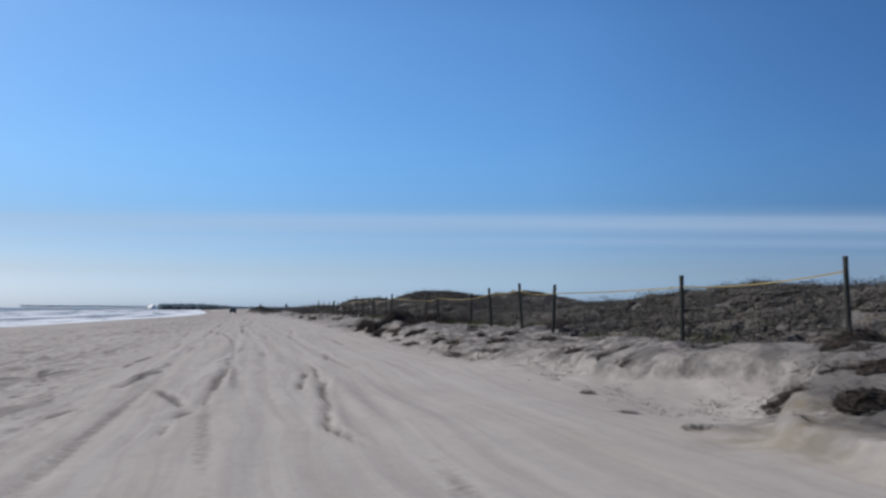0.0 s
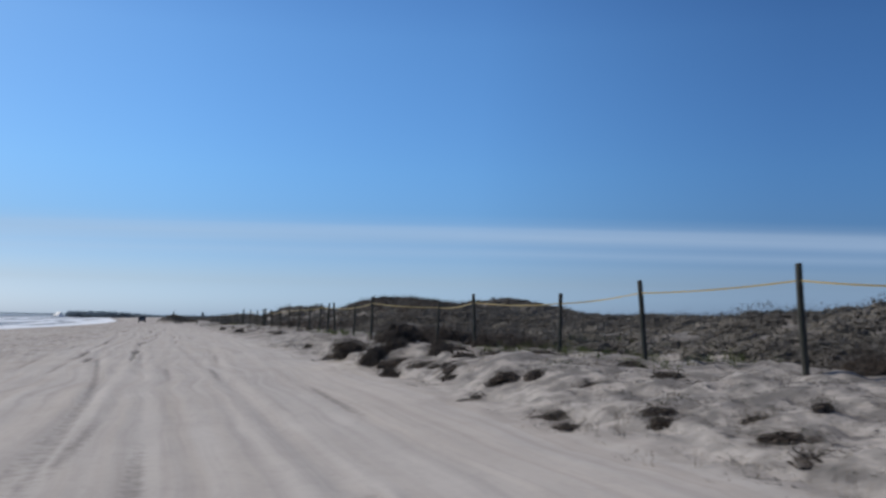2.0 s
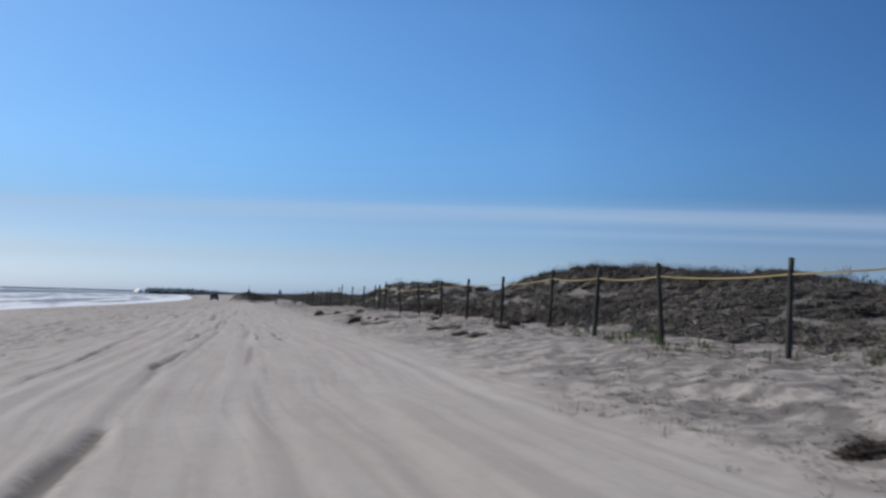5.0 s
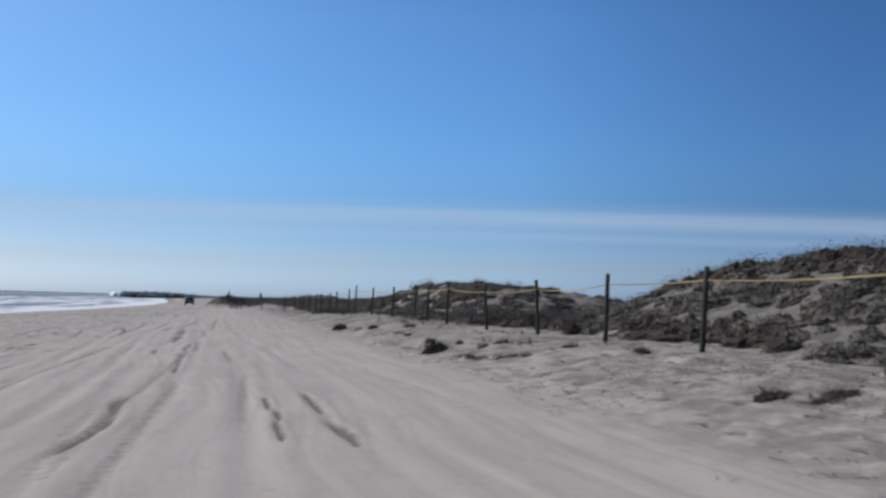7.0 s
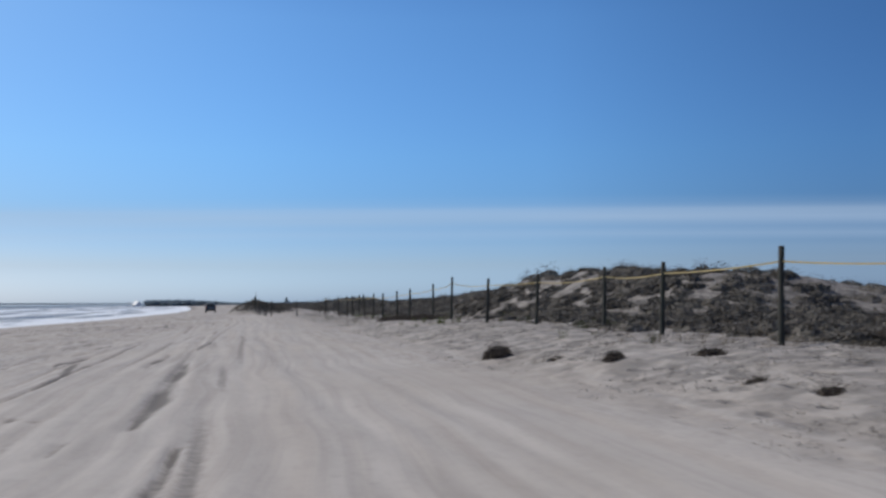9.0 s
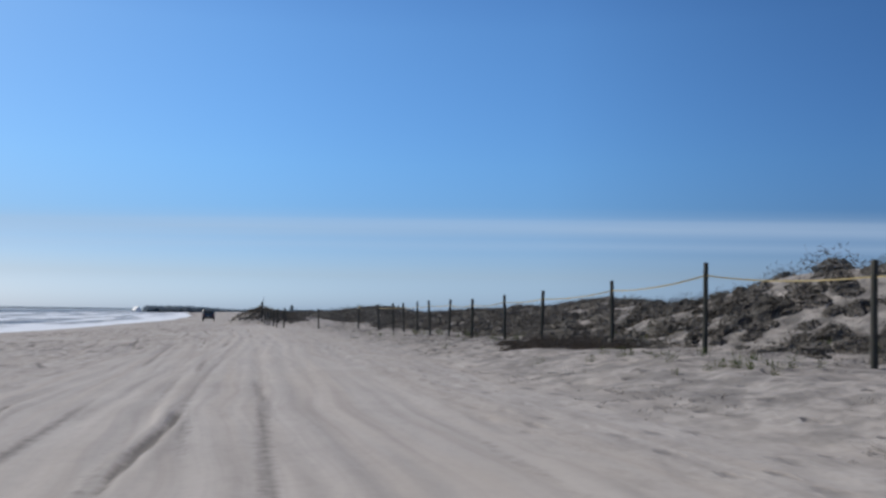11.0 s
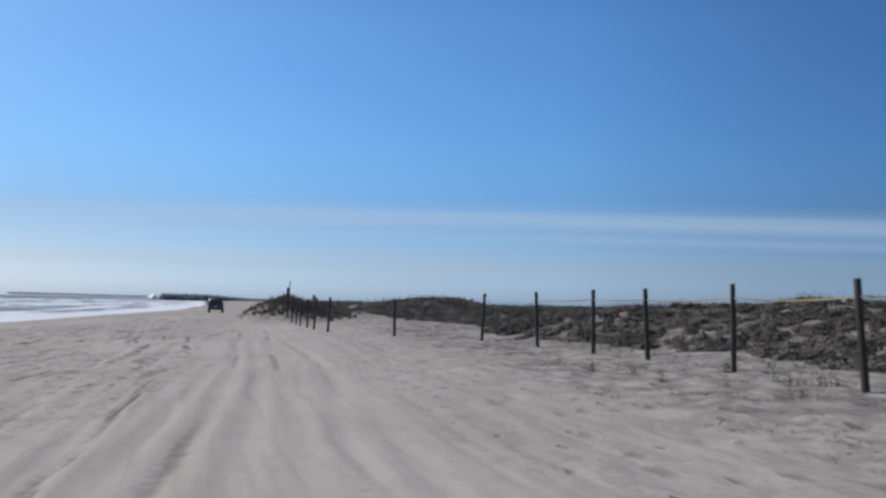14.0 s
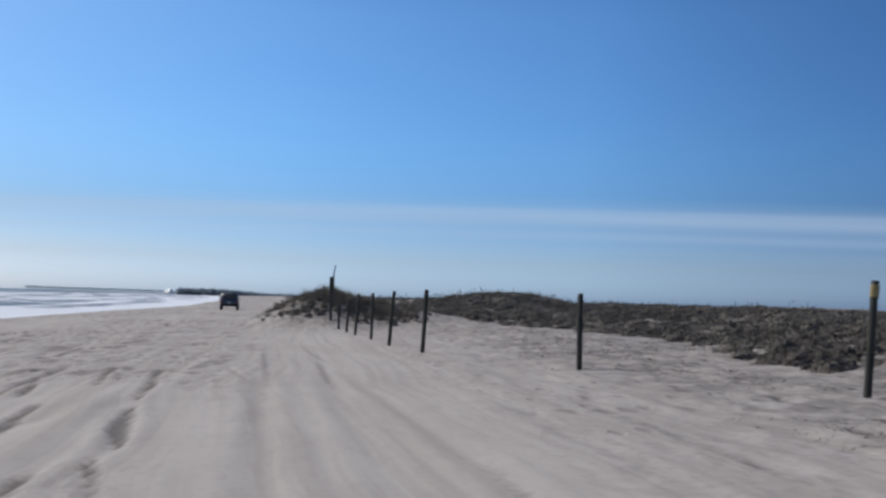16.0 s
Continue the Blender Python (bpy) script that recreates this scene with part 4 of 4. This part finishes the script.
tagged(leafy("crest_scrub", np.concatenate([blades(rooted(cx, cy), cr, ct, 150, 0.036, prng, 0.36, 0.15, 0.1, 0.2), cores(rooted(cx, cy), cr, ct * 0.95, prng, 9, 5, -0.3, 0.35)]), BUSH),
       "dark reddish-brown rounded shrubs on the high dune", "scrub", kind="stuff")

kx, ky = scatter(8500, -2, 13, 211, 240, lambda x, y: np.exp(-(((x - 3.4) / 3.7) ** 2 + ((y - 223.6) / 4.2) ** 2) ** 2) * 1.1 * step(-1.6, -0.2, x) * step(217.5, 220.5, y))
kr, kt = prng.uniform(0.2, 0.45, len(kx)), prng.uniform(0.15, 0.42, len(kx))
tagged(leafy("knoll_scrub", np.concatenate([blades(rooted(kx, ky), kr, kt, 84, 0.054, prng), cores(rooted(kx, ky), kr * 0.8, kt * 0.75, prng, 7, 3)]), SCRUB),
       "dark brown scrub on a small sand knoll", "scrub", kind="stuff")

# grass on the knoll, and a few tall dead stalks on the crest of the dunes
nx, ny = scatter(700, -1.0, 8.0, 217, 230, lambda x, y: np.exp(-(((x - 3.4) / 3.2) ** 2 + ((y - 223) / 4.0) ** 2) ** 2))
ox, oy = scatter(170, 16, 21, 118, 182, lambda x, y: 0.5 + 0 * x)
tagged(leafy("knoll_grass", np.concatenate([tufts(rooted(nx, ny), prng.uniform(0.25, 0.6, len(nx)), 16, prng, 0.2, 0.008),
                                            tufts(rooted(ox, oy), prng.uniform(0.5, 0.9, len(ox)), 3, prng, 0.3, 0.006)]), GRASS),
       "tall dry grass and dead stalks on the crests", "grass", kind="stuff")
gx, gy = scatter(9000, 11.5, 34, 8, 262, lambda x, y: step(0, 2, x - foot(y)) * (1 - 0.85 * step(4.0, 6.5, x - foot(y))) * step(0.34, 0.56, fbm(x * 0.25, y * 0.25, 151, 3)))
hx, hy = scatter(7000, 5.2, 12.5, 8, 212, lambda x, y: 0.6 * step(0.52, 0.7, fbm(x * 0.4, y * 0.25, 153, 3)) * np.maximum(step(75, 58, y), step(7.5, 9.0, x)) * step(225, 160, y))
grass = np.concatenate([tufts(rooted(gx, gy), prng.uniform(0.10, 0.26, len(gx)), 26, prng, 0.3, 0.006),
                        tufts(rooted(hx, hy), prng.uniform(0.07, 0.24, len(hx)), 18, prng, 0.18, 0.005)])
tagged(leafy("beach_grass", grass, GRASS), "dry tan beach grass in tufts on the dunes", "grass", kind="stuff")
vx, vy = scatter(1500, 9.5, 15, 8, 90, lambda x, y: step(0.55, 0.72, fbm(x * 0.2, y * 0.15, 161, 3)))
ux, uy = scatter(1500, 7.0, 12.5, 120, 182, lambda x, y: step(0.46, 0.66, fbm(x * 0.5, y * 0.3, 163, 3)) * step(6.8, 9.6, x) * (0.25 + 0.75 * np.exp(-((y - 141) / 7) ** 2)))
tagged(leafy("green_grass", np.concatenate([tufts(rooted(vx, vy), prng.uniform(0.12, 0.3, len(vx)), 18, prng, 0.2, 0.012), tufts(rooted(ux, uy), prng.uniform(0.1, 0.34, len(ux)), 20, prng, 0.16, 0.012)]), GREEN),
       "fresh green shoots low at the dune's foot", "grass", kind="stuff")
# dead twigs and dry weed lying on the sand
tx, ty = scatter(34000, 5.0, 13, 8, 215, lambda x, y: 0.95 * step(np.interp(y, [60, 80], [0.36, 0.44]), np.interp(y, [60, 80], [0.5, 0.6]), fbm(x * 0.6, y * 0.45, 171, 3)) * step(5.2, 6.8, x) * (0.75 + 0.25 * step(95, 60, y)))
tagged(leafy("dry_litter", blades(rooted(tx, ty, 0.0), prng.uniform(0.06, 0.26, len(tx)), prng.uniform(0.02, 0.08, len(tx)), 13, 0.034, prng), SCRUB),
       "dead twigs and dry weed strewn on the sand", "plant litter", kind="stuff")


def bush(x, y, r, tall, seed, mat=BUSH, label="dark brown bare bush on the sand", count=900, category="bush"):
    rng = np.random.default_rng(seed)
    subs = [(0, 0, r, tall)] + [(rng.uniform(-1, 1) * r * 0.5, rng.uniform(-1, 1) * r * 0.5, r * rng.uniform(0.5, 0.75), tall * rng.uniform(0.5, 0.9)) for _ in range(4)]
    foot_z = h1(x, y)
    c = np.array([(a, b, 0.6 * (h1(x + a, y + b) - foot_z) - 0.03) for a, b, _, _ in subs])
    rr, tt = np.array([s[2] for s in subs]), np.array([s[3] for s in subs])
    v = blades(c, rr * 1.12, tt * 1.12, count // 5, 0.026, rng, 0.24, 0.1, 0.3, 0.12)
    ob = thing("bush", x, y)
    crown = leafy("crown", v, mat)
    crown.parent = ob
    if mat == BUSH:
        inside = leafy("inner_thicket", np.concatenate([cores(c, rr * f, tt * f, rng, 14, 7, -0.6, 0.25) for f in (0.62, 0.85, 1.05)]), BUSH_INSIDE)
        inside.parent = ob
    bm = bmesh.new()
    for k in range(9):
        a = rng.uniform(0, 6.28)
        rod(bm, (0.03 * math.cos(a), 0.03 * math.sin(a), -0.08), (r * 0.6 * math.cos(a), r * 0.6 * math.sin(a), tall * rng.uniform(0.35, 0.7)), 0.009, 0.003, 5)
    part("stem", bm, POST_WOOD, ob)
    return tagged(ob, label, category, "bushes on the sand before the fence")


BUSHES = [(6.5, 51.7, 0.7, 0.52), (6.5, 47.7, 0.56, 0.64), (6.6, 54.0, 0.6, 0.24), (7.1, 48.0, 0.45, 0.32), (7.3, 56.2, 0.5, 0.2), (7.4, 58.0, 0.3, 0.2), (7.7, 61.4, 0.3, 0.16),
          (7.9, 46.3, 0.45, 0.32), (9.3, 45.0, 0.5, 0.3)]
BUSHES += [(7.0, 44.5, 0.35, 0.22), (6.7, 32.5, 0.3, 0.18), (5.9, 33.6, 0.35, 0.14), (6.2, 34.6, 0.28, 0.14),
           (7.75, 27.6, 0.4, 0.22), (8.3, 25.0, 0.38, 0.22), (8.65, 29.6, 0.5, 0.24), (6.9, 30.4, 0.34, 0.18), (5.8, 26.1, 0.36, 0.15)]
BUSHES += [(9.0, 54.4, 1.0, 0.85), (10.4, 58.2, 1.2, 0.8), (11.4, 56.6, 1.0, 0.75), (12.6, 62.0, 1.3, 0.8), (12.4, 24.0, 0.8, 0.5), (9.6, 12.9, 0.5, 0.4),
           (6.75, 101.2, 0.5, 0.46), (7.3, 114.6, 0.3, 0.28), (6.6, 119.6, 0.42, 0.45)]
BUSHES += [(8.6, 113.6, 0.4, 0.22), (12.3, 109.0, 1.0, 0.7), (12.2, 113.0, 0.9, 0.65),
           (6.7, 24.3, 0.32, 0.14), (12.4, 35.0, 0.9, 0.5)]
BUSHES += [(8.0, 49.5, 0.5, 0.28), (8.8, 47.5, 0.45, 0.3), (7.4, 50.3, 0.4, 0.2), (8.3, 52.3, 0.5, 0.3), (9.3, 50.0, 0.5, 0.35), (7.9, 44.0, 0.4, 0.2),
           (9.0, 41.5, 0.5, 0.3), (8.9, 36.0, 0.4, 0.25), (9.5, 38.5, 0.4, 0.3), (7.6, 36.2, 0.35, 0.16)]
BUSHES += [(6.3, 8.4, 0.4, 0.3), (7.2, 9.2, 0.5, 0.15), (8.0, 10.6, 0.4, 0.12), (6.7, 10.5, 0.35, 0.12), (7.1, 9.8, 0.5, 0.14), (6.3, 9.5, 0.3, 0.12), (8.5, 11.9, 0.35, 0.14), (7.3, 11.4, 0.4, 0.1), (5.6, 14.6, 0.16, 0.1), (5.2, 12.0, 0.2, 0.07), (5.2, 9.9, 0.22, 0.08), (7.2, 17.6, 0.35, 0.12), (8.2, 15.2, 0.4, 0.1), (7.1, 16.2, 0.3, 0.1), (7.9, 18.2, 0.3, 0.16)]
BUSHES += [(6.1, 26.9, 0.42, 0.17), (6.75, 29.8, 0.4, 0.14), (7.7, 27.8, 0.5, 0.18), (8.6, 25.6, 0.4, 0.2), (7.6, 20.4, 0.45, 0.2), (6.6, 24.7, 0.35, 0.1),
           (6.0, 25.95, 0.3, 0.13), (6.65, 25.4, 0.45, 0.12), (7.45, 31.6, 0.35, 0.2), (8.0, 31.2, 0.2, 0.2), (6.3, 34.8, 0.5, 0.12), (5.8, 37.7, 0.18, 0.08),
           (6.6, 40.9, 0.36, 0.14), (6.1, 37.9, 0.24, 0.14), (6.95, 33.0, 0.35, 0.12), (6.15, 44.8, 0.36, 0.34)]
BUSHES += [(8.35, 47.7, 0.4, 0.38), (8.1, 46.3, 0.4, 0.2),
           (6.85, 44.8, 0.4, 0.13), (7.2, 43.7, 0.5, 0.1), (9.0, 44.8, 0.5, 0.32), (9.5, 44.6, 0.45, 0.25), (7.0, 42.4, 0.3, 0.15), (6.8, 41.4, 0.4, 0.16),
           (7.3, 51.0, 0.4, 0.16), (7.8, 50.6, 0.5, 0.2), (10.7, 50.2, 0.5, 0.42), (6.8, 46.2, 0.5, 0.24), (8.7, 48.3, 0.45, 0.3), (6.6, 46.9, 0.4, 0.14),
           (9.4, 58.7, 0.9, 0.4), (9.0, 55.6, 0.8, 0.5), (7.0, 63.1, 0.4, 0.12)]
BUSHES += [(8.5, 53.3, 0.82, 0.95), (11.2, 51.9, 0.6, 0.5), (11.9, 50.3, 0.72, 0.55), (12.3, 52.6, 0.8, 0.6), (11.7, 48.4, 0.6, 0.45)]
BUSHES += [(6.9, 38.5, 0.42, 0.28), (7.2, 37.8, 0.3, 0.24), (8.3, 100.2, 0.3, 0.16), (8.9, 97.0, 0.35, 0.18), (9.4, 94.3, 0.3, 0.2), (7.6, 110.5, 0.25, 0.16), (7.0, 117.0, 0.25, 0.14)]
BUSHES += [(7.8, 83.4, 0.24, 0.2), (7.95, 83.1, 0.2, 0.22), (8.0, 82.2, 0.24, 0.14), (7.95, 81.7, 0.13, 0.24), (8.1, 81.5, 0.3, 0.16), (8.05, 87.7, 0.38, 0.2), (8.15, 86.9, 0.25, 0.14),
           (8.6, 87.1, 0.36, 0.18), (8.45, 85.9, 0.16, 0.1), (9.45, 83.8, 0.3, 0.24), (10.3, 85.6, 0.32, 0.34), (9.85, 85.5, 0.35, 0.2)]
BUSHES += [(7.75, 100.0, 0.2, 0.16), (6.9, 98.9, 0.28, 0.1), (7.0, 98.3, 0.22, 0.13), (7.05, 97.9, 0.3, 0.12), (7.4, 97.3, 0.26, 0.13), (7.65, 97.3, 0.2, 0.16), (7.8, 96.8, 0.22, 0.15),
           (7.35, 104.2, 0.26, 0.22), (7.6, 108.9, 0.26, 0.2), (7.6, 101.9, 0.16, 0.16), (11.5, 103.2, 0.4, 0.5)]
BUSHES += [(8.6, 148.6, 0.6, 0.25), (9.3, 147.6, 0.7, 0.3), (9.9, 146.4, 0.7, 0.3), (9.2, 146.2, 0.6, 0.2), (10.3, 145.3, 0.6, 0.3), (9.6, 149.6, 0.7, 0.35), (10.6, 148.2, 0.8, 0.4), (8.9, 150.4, 0.6, 0.25)]
for k, (x, y, r, tall) in enumerate(BUSHES):
    kind_label = "large dense dark brown bare bush by the fence" if r >= 0.7 else ("low flat tuft of dead twigs on the sand" if tall < 0.17 else "dark brown bare bush on the sand")
    bush(x, y, r, tall, 300 + k, label=kind_label, count=(3600 if tall > 0.3 else 1500) if r < 0.55 else (9000 if x < 7.6 else 5000))
for k, (x, y, r, tall) in enumerate([(8.3, 15.9, 0.28, 0.4), (9.0, 116.6, 0.22, 0.28), (8.4, 99.9, 0.22, 0.3), (8.75, 99.2, 0.26, 0.26), (8.55, 99.4, 0.2, 0.22), (8.25, 101.4, 0.24, 0.24), (12.2, 50.5, 0.5, 0.35), (13.4, 48.5, 0.7, 0.4), (8.2, 39.0, 0.4, 0.2)]):
    dry = 90 < y < 110
    bush(x, y, r, tall, 400 + k, GRASS if dry else GREEN, "thin tuft of dry grey beach grass" if dry else "small green leafy bush on the sand", 700, "grass tuft" if dry else "bush")

# a dead branch stuck in the sand by the fence
stick = thing("dead_branch", 10.3, 57.3)
bm = bmesh.new()
rod(bm, (0.22, 0, -0.1), (0.0, 0, 0.4), 0.022, 0.018, 7)
rod(bm, (0.0, 0, 0.4), (-0.2, 0.03, 0.66), 0.018, 0.008, 7)
rod(bm, (0.08, 0, 0.22), (0.2, -0.08, 0.45), 0.012, 0.005, 6)
part("wood", bm, DRIFTWOOD, stick)
tagged(stick, "bleached dead branch leaning out of the sand", "branch")

# ---- marker pole on the knoll ----
marker = thing("marker_pole", 2.5, 218.7)
crest = 2.47 - marker.matrix_world.translation.z
bm = bmesh.new()
rod(bm, (0, 0, -0.3), (0.0, 0, crest - 0.05), 0.065, 0.06, 12)
part("post", bm, POST_WOOD, marker)
bm = bmesh.new()
box(bm, 0.0, -0.03, crest - 0.3, 0.22, 0.14, 0.6, 0.03)
part("panel", bm, POST_WOOD, marker, "dark weathered board")
bm = bmesh.new()
rod(bm, (0.04, 0, crest - 0.15), (0.14, 0.02, crest + 0.55), 0.045, 0.025, 8)
part("rod", bm, STEEL, marker, "thin grey rod")
tagged(marker, "weathered marker pole with dark board on a knoll", "marker pole")

# ---- car on the beach ----


def car(x, y, turn):
    ob = thing("car", x, y, h1(x, y) - 0.02, turn)
    # body: a lofted hull along y, rear at -y
    def loft(name, sections, mat, label=""):
        bm = bmesh.new()
        rows = []
        for yy, pts in sections:
            rows.append([bm.verts.new((px, yy, pz)) for px, pz in pts])
        n = len(rows[0])
        for a, b in zip(rows, rows[1:]):
            for j in range(n):
                bm.faces.new((a[j], a[(j + 1) % n], b[(j + 1) % n], b[j]))
        bm.faces.new(rows[0][::-1])
        bm.faces.new(rows[-1])
        bmesh.ops.recalc_face_normals(bm, faces=bm.faces)
        bmesh.ops.bevel(bm, geom=[e for e in bm.edges if e.calc_face_angle(0) > 0.6], offset=0.04, segments=2, affect="EDGES")
        for f in bm.faces:
            f.smooth = True
        return part(name, bm, mat, ob, label)

    def ring(w, z0, z1, top):
        return [(-w, z0), (w, z0), (w * 1.02, (z0 + z1) * 0.55), (w * top, z1), (-w * top, z1), (-w * 1.02, (z0 + z1) * 0.55)]

    loft("body", [(-2.35, ring(0.86, 0.48, 1.08, 0.97)), (-2.25, ring(0.94, 0.42, 1.14, 0.97)), (1.0, ring(0.95, 0.42, 1.14, 0.97)),
                  (2.1, ring(0.93, 0.42, 1.04, 0.95)), (2.4, ring(0.84, 0.48, 0.92, 0.93))], CAR_PAINT)
    loft("cabin", [(-2.2, ring(0.86, 1.1, 1.16, 0.98)), (-1.95, ring(0.86, 1.1, 1.82, 0.80)), (0.1, ring(0.86, 1.1, 1.84, 0.80)), (0.95, ring(0.86, 1.1, 1.16, 0.97))], CAR_PAINT)
    bm = bmesh.new()
    box(bm, 0, -2.14, 1.46, 1.25, 0.03, 0.46, 0.02, Matrix.Translation((0, 0, 0)))
    part("rear_window", bm, GLASS_DARK, ob, "tinted rear window")
    for s in (-1, 1):
        bm = bmesh.new()
        box(bm, s * 0.80, -0.9, 1.48, 0.05, 1.7, 0.40, 0.02)
        part("side_window", bm, GLASS_DARK, ob, "tinted side window")
        bm = bmesh.new()
        box(bm, s * 0.80, -2.33, 0.98, 0.16, 0.06, 0.34, 0.02)
        part("tail_light", bm, LAMP_RED, ob, "red tail light")
        bm = bmesh.new()
        box(bm, s * 1.05, 0.75, 1.2, 0.18, 0.12, 0.16, 0.03)
        part("side_mirror", bm, CAR_PAINT, ob)
        for yy in (-1.45, 1.5):
            bm = bmesh.new()
            rod(bm, (s * 0.72, yy, 0.37), (s * 0.97, yy, 0.37), 0.38, 0.38, 24)
            wheel = part("wheel", bm, RUBBER, ob, "black tyre")
            bm = bmesh.new()
            rod(bm, (s * 0.95, yy, 0.37), (s * 0.985, yy, 0.37), 0.23, 0.21, 18)
            part("rim", bm, STEEL, wheel, "grey steel rim")
    bm = bmesh.new()
    box(bm, 0, -2.42, 0.55, 1.75, 0.16, 0.2, 0.04)
    part("rear_bumper", bm, RUBBER, ob)
    bm = bmesh.new()
    box(bm, 0, -2.37, 0.82, 0.32, 0.02, 0.16, 0.005)
    part("number_plate", bm, PLATE, ob)
    for s in (-1, 1):
        bm = bmesh.new()
        rod(bm, (s * 0.6, -1.8, 1.87), (s * 0.6, 0.0, 1.88), 0.02, 0.02, 8)
        part("roof_rail", bm, RUBBER, ob)
    return tagged(ob, "dark estate car seen from behind on the sand", "car")


car(-4.9, 276.0, 1.5)

# ---- far shore: woods, pier, house ----


def far_woods():
    rng = np.random.default_rng(77)
    n = 700
    u = rng.random(n)
    x = -164 + 300 * u + rng.normal(size=n) * 3
    y = 1760 - 700 * np.clip(u - 0.45, 0, 1) + rng.uniform(0, 60, n)
    tall = np.where(u < 0.25, 9.5, 9.5 - 6.5 * np.clip((u - 0.25) / 0.25, 0, 1)) * rng.uniform(0.75, 1.05, n)
    base = np.stack([x, y, height(x, y) * 0 - 1.8], -1)
    return blades(base, rng.uniform(3.5, 6.5, n), tall, 90, 1.25, rng, 0.9, 0.2)


tagged(leafy("far_woods", far_woods(), HAZED_WOODS), "dark belt of far trees along the shore", "woods", kind="stuff")
pine = thing("pine_tree", 17.0, 440.0)
bm = bmesh.new()
rod(bm, (0, 0, -0.3), (0.1, 0, 3.6), 0.12, 0.04, 8)
for k in range(14):
    a, zz = k * 2.4, 0.8 + 0.2 * k
    rod(bm, (0.03, 0, zz), (1.3 * (1 - zz / 5) * math.cos(a), 1.3 * (1 - zz / 5) * math.sin(a), zz + 0.35), 0.03, 0.01, 5)
part("trunk", bm, POST_WOOD, pine)
rng = np.random.default_rng(5)
crown = leafy("crown", blades(np.array([(0, 0, 0.6 + 0.35 * k) for k in range(9)]), np.linspace(1.7, 0.5, 9), np.linspace(0.9, 0.7, 9), 220, 0.12, rng), HAZED_WOODS)
crown.parent = pine
pine.scale = (0.75, 0.75, 0.72)
tagged(pine, "small dark windblown pine among the dunes", "tree")


def pier():
    ob = thing("pier", -175, 1750, 0.0)
    length, low, high = 226.0, 2.6, 3.6
    slope = lambda xx: low + (high - low) * -xx / length
    lean = pose(0, 0, low, 0, math.degrees(math.atan2(high - low, length)), 0)
    bm = bmesh.new()
    box(bm, -length / 2, 0, 0, length, 7, 1.4, 0.1, lean)
    box(bm, -length + 6, 0, 0.02, 14, 12, 1.5, 0.1, lean)
    part("deck", bm, HAZED_PIER_WOOD, ob)
    for s in (-3.3, 3.3):
        bm = bmesh.new()
        box(bm, -length / 2, s, 1.8, length, 0.2, 0.35, 0, lean)
        box(bm, -length / 2, s, 1.2, length, 0.15, 0.3, 0, lean)
        part("rail", bm, HAZED_PIER_WOOD, ob)
    for k in range(56):
        xx = -length + 3 + k * 4
        for s in (-2.6, 2.6):
            bm = bmesh.new()
            rod(bm, (xx, s * 1.3, -6), (xx, s, slope(xx)), 0.22, 0.2, 8)
            part("pile", bm, HAZED_PIER_WOOD, ob)
        bm = bmesh.new()
        box(bm, xx, 0, slope(xx) - 1.1, 0.5, 7, 0.8)
        part("crossbeam", bm, HAZED_PIER_WOOD, ob)
    return tagged(ob, "long grey timber fishing pier over the surf", "pier")


pier()
house = thing("beach_house", -175, 1738, -1.9, -45.0)
bm = bmesh.new()
box(bm, 0, 0, 1.3, 13, 15, 2.9, 0.1)
part("wall", bm, WHITE_PAINT, house, "white painted wall")
bm = bmesh.new()
vs = [bm.verts.new(p) for p in ((-7, -8.5, 2.6), (7, -8.5, 2.6), (7, 8.5, 2.6), (-7, 8.5, 2.6), (-7, 0, 9.4), (7, 0, 9.4))]
for f in ((0, 1, 5, 4), (2, 3, 4, 5), (0, 4, 3), (1, 2, 5), (3, 2, 1, 0)):
    bm.faces.new([vs[i] for i in f])
part("roof", bm, WHITE_PAINT, house)
for xx in (-3.6, 0, 3.6):
    bm = bmesh.new()
    box(bm, xx, -7.5, 1.5, 1.2, 0.2, 1.3, 0.05)
    part("window", bm, GLASS_DARK, house)
house.scale = (0.8, 0.8, 1.0)
tagged(house, "white beach house at the foot of the pier", "house")
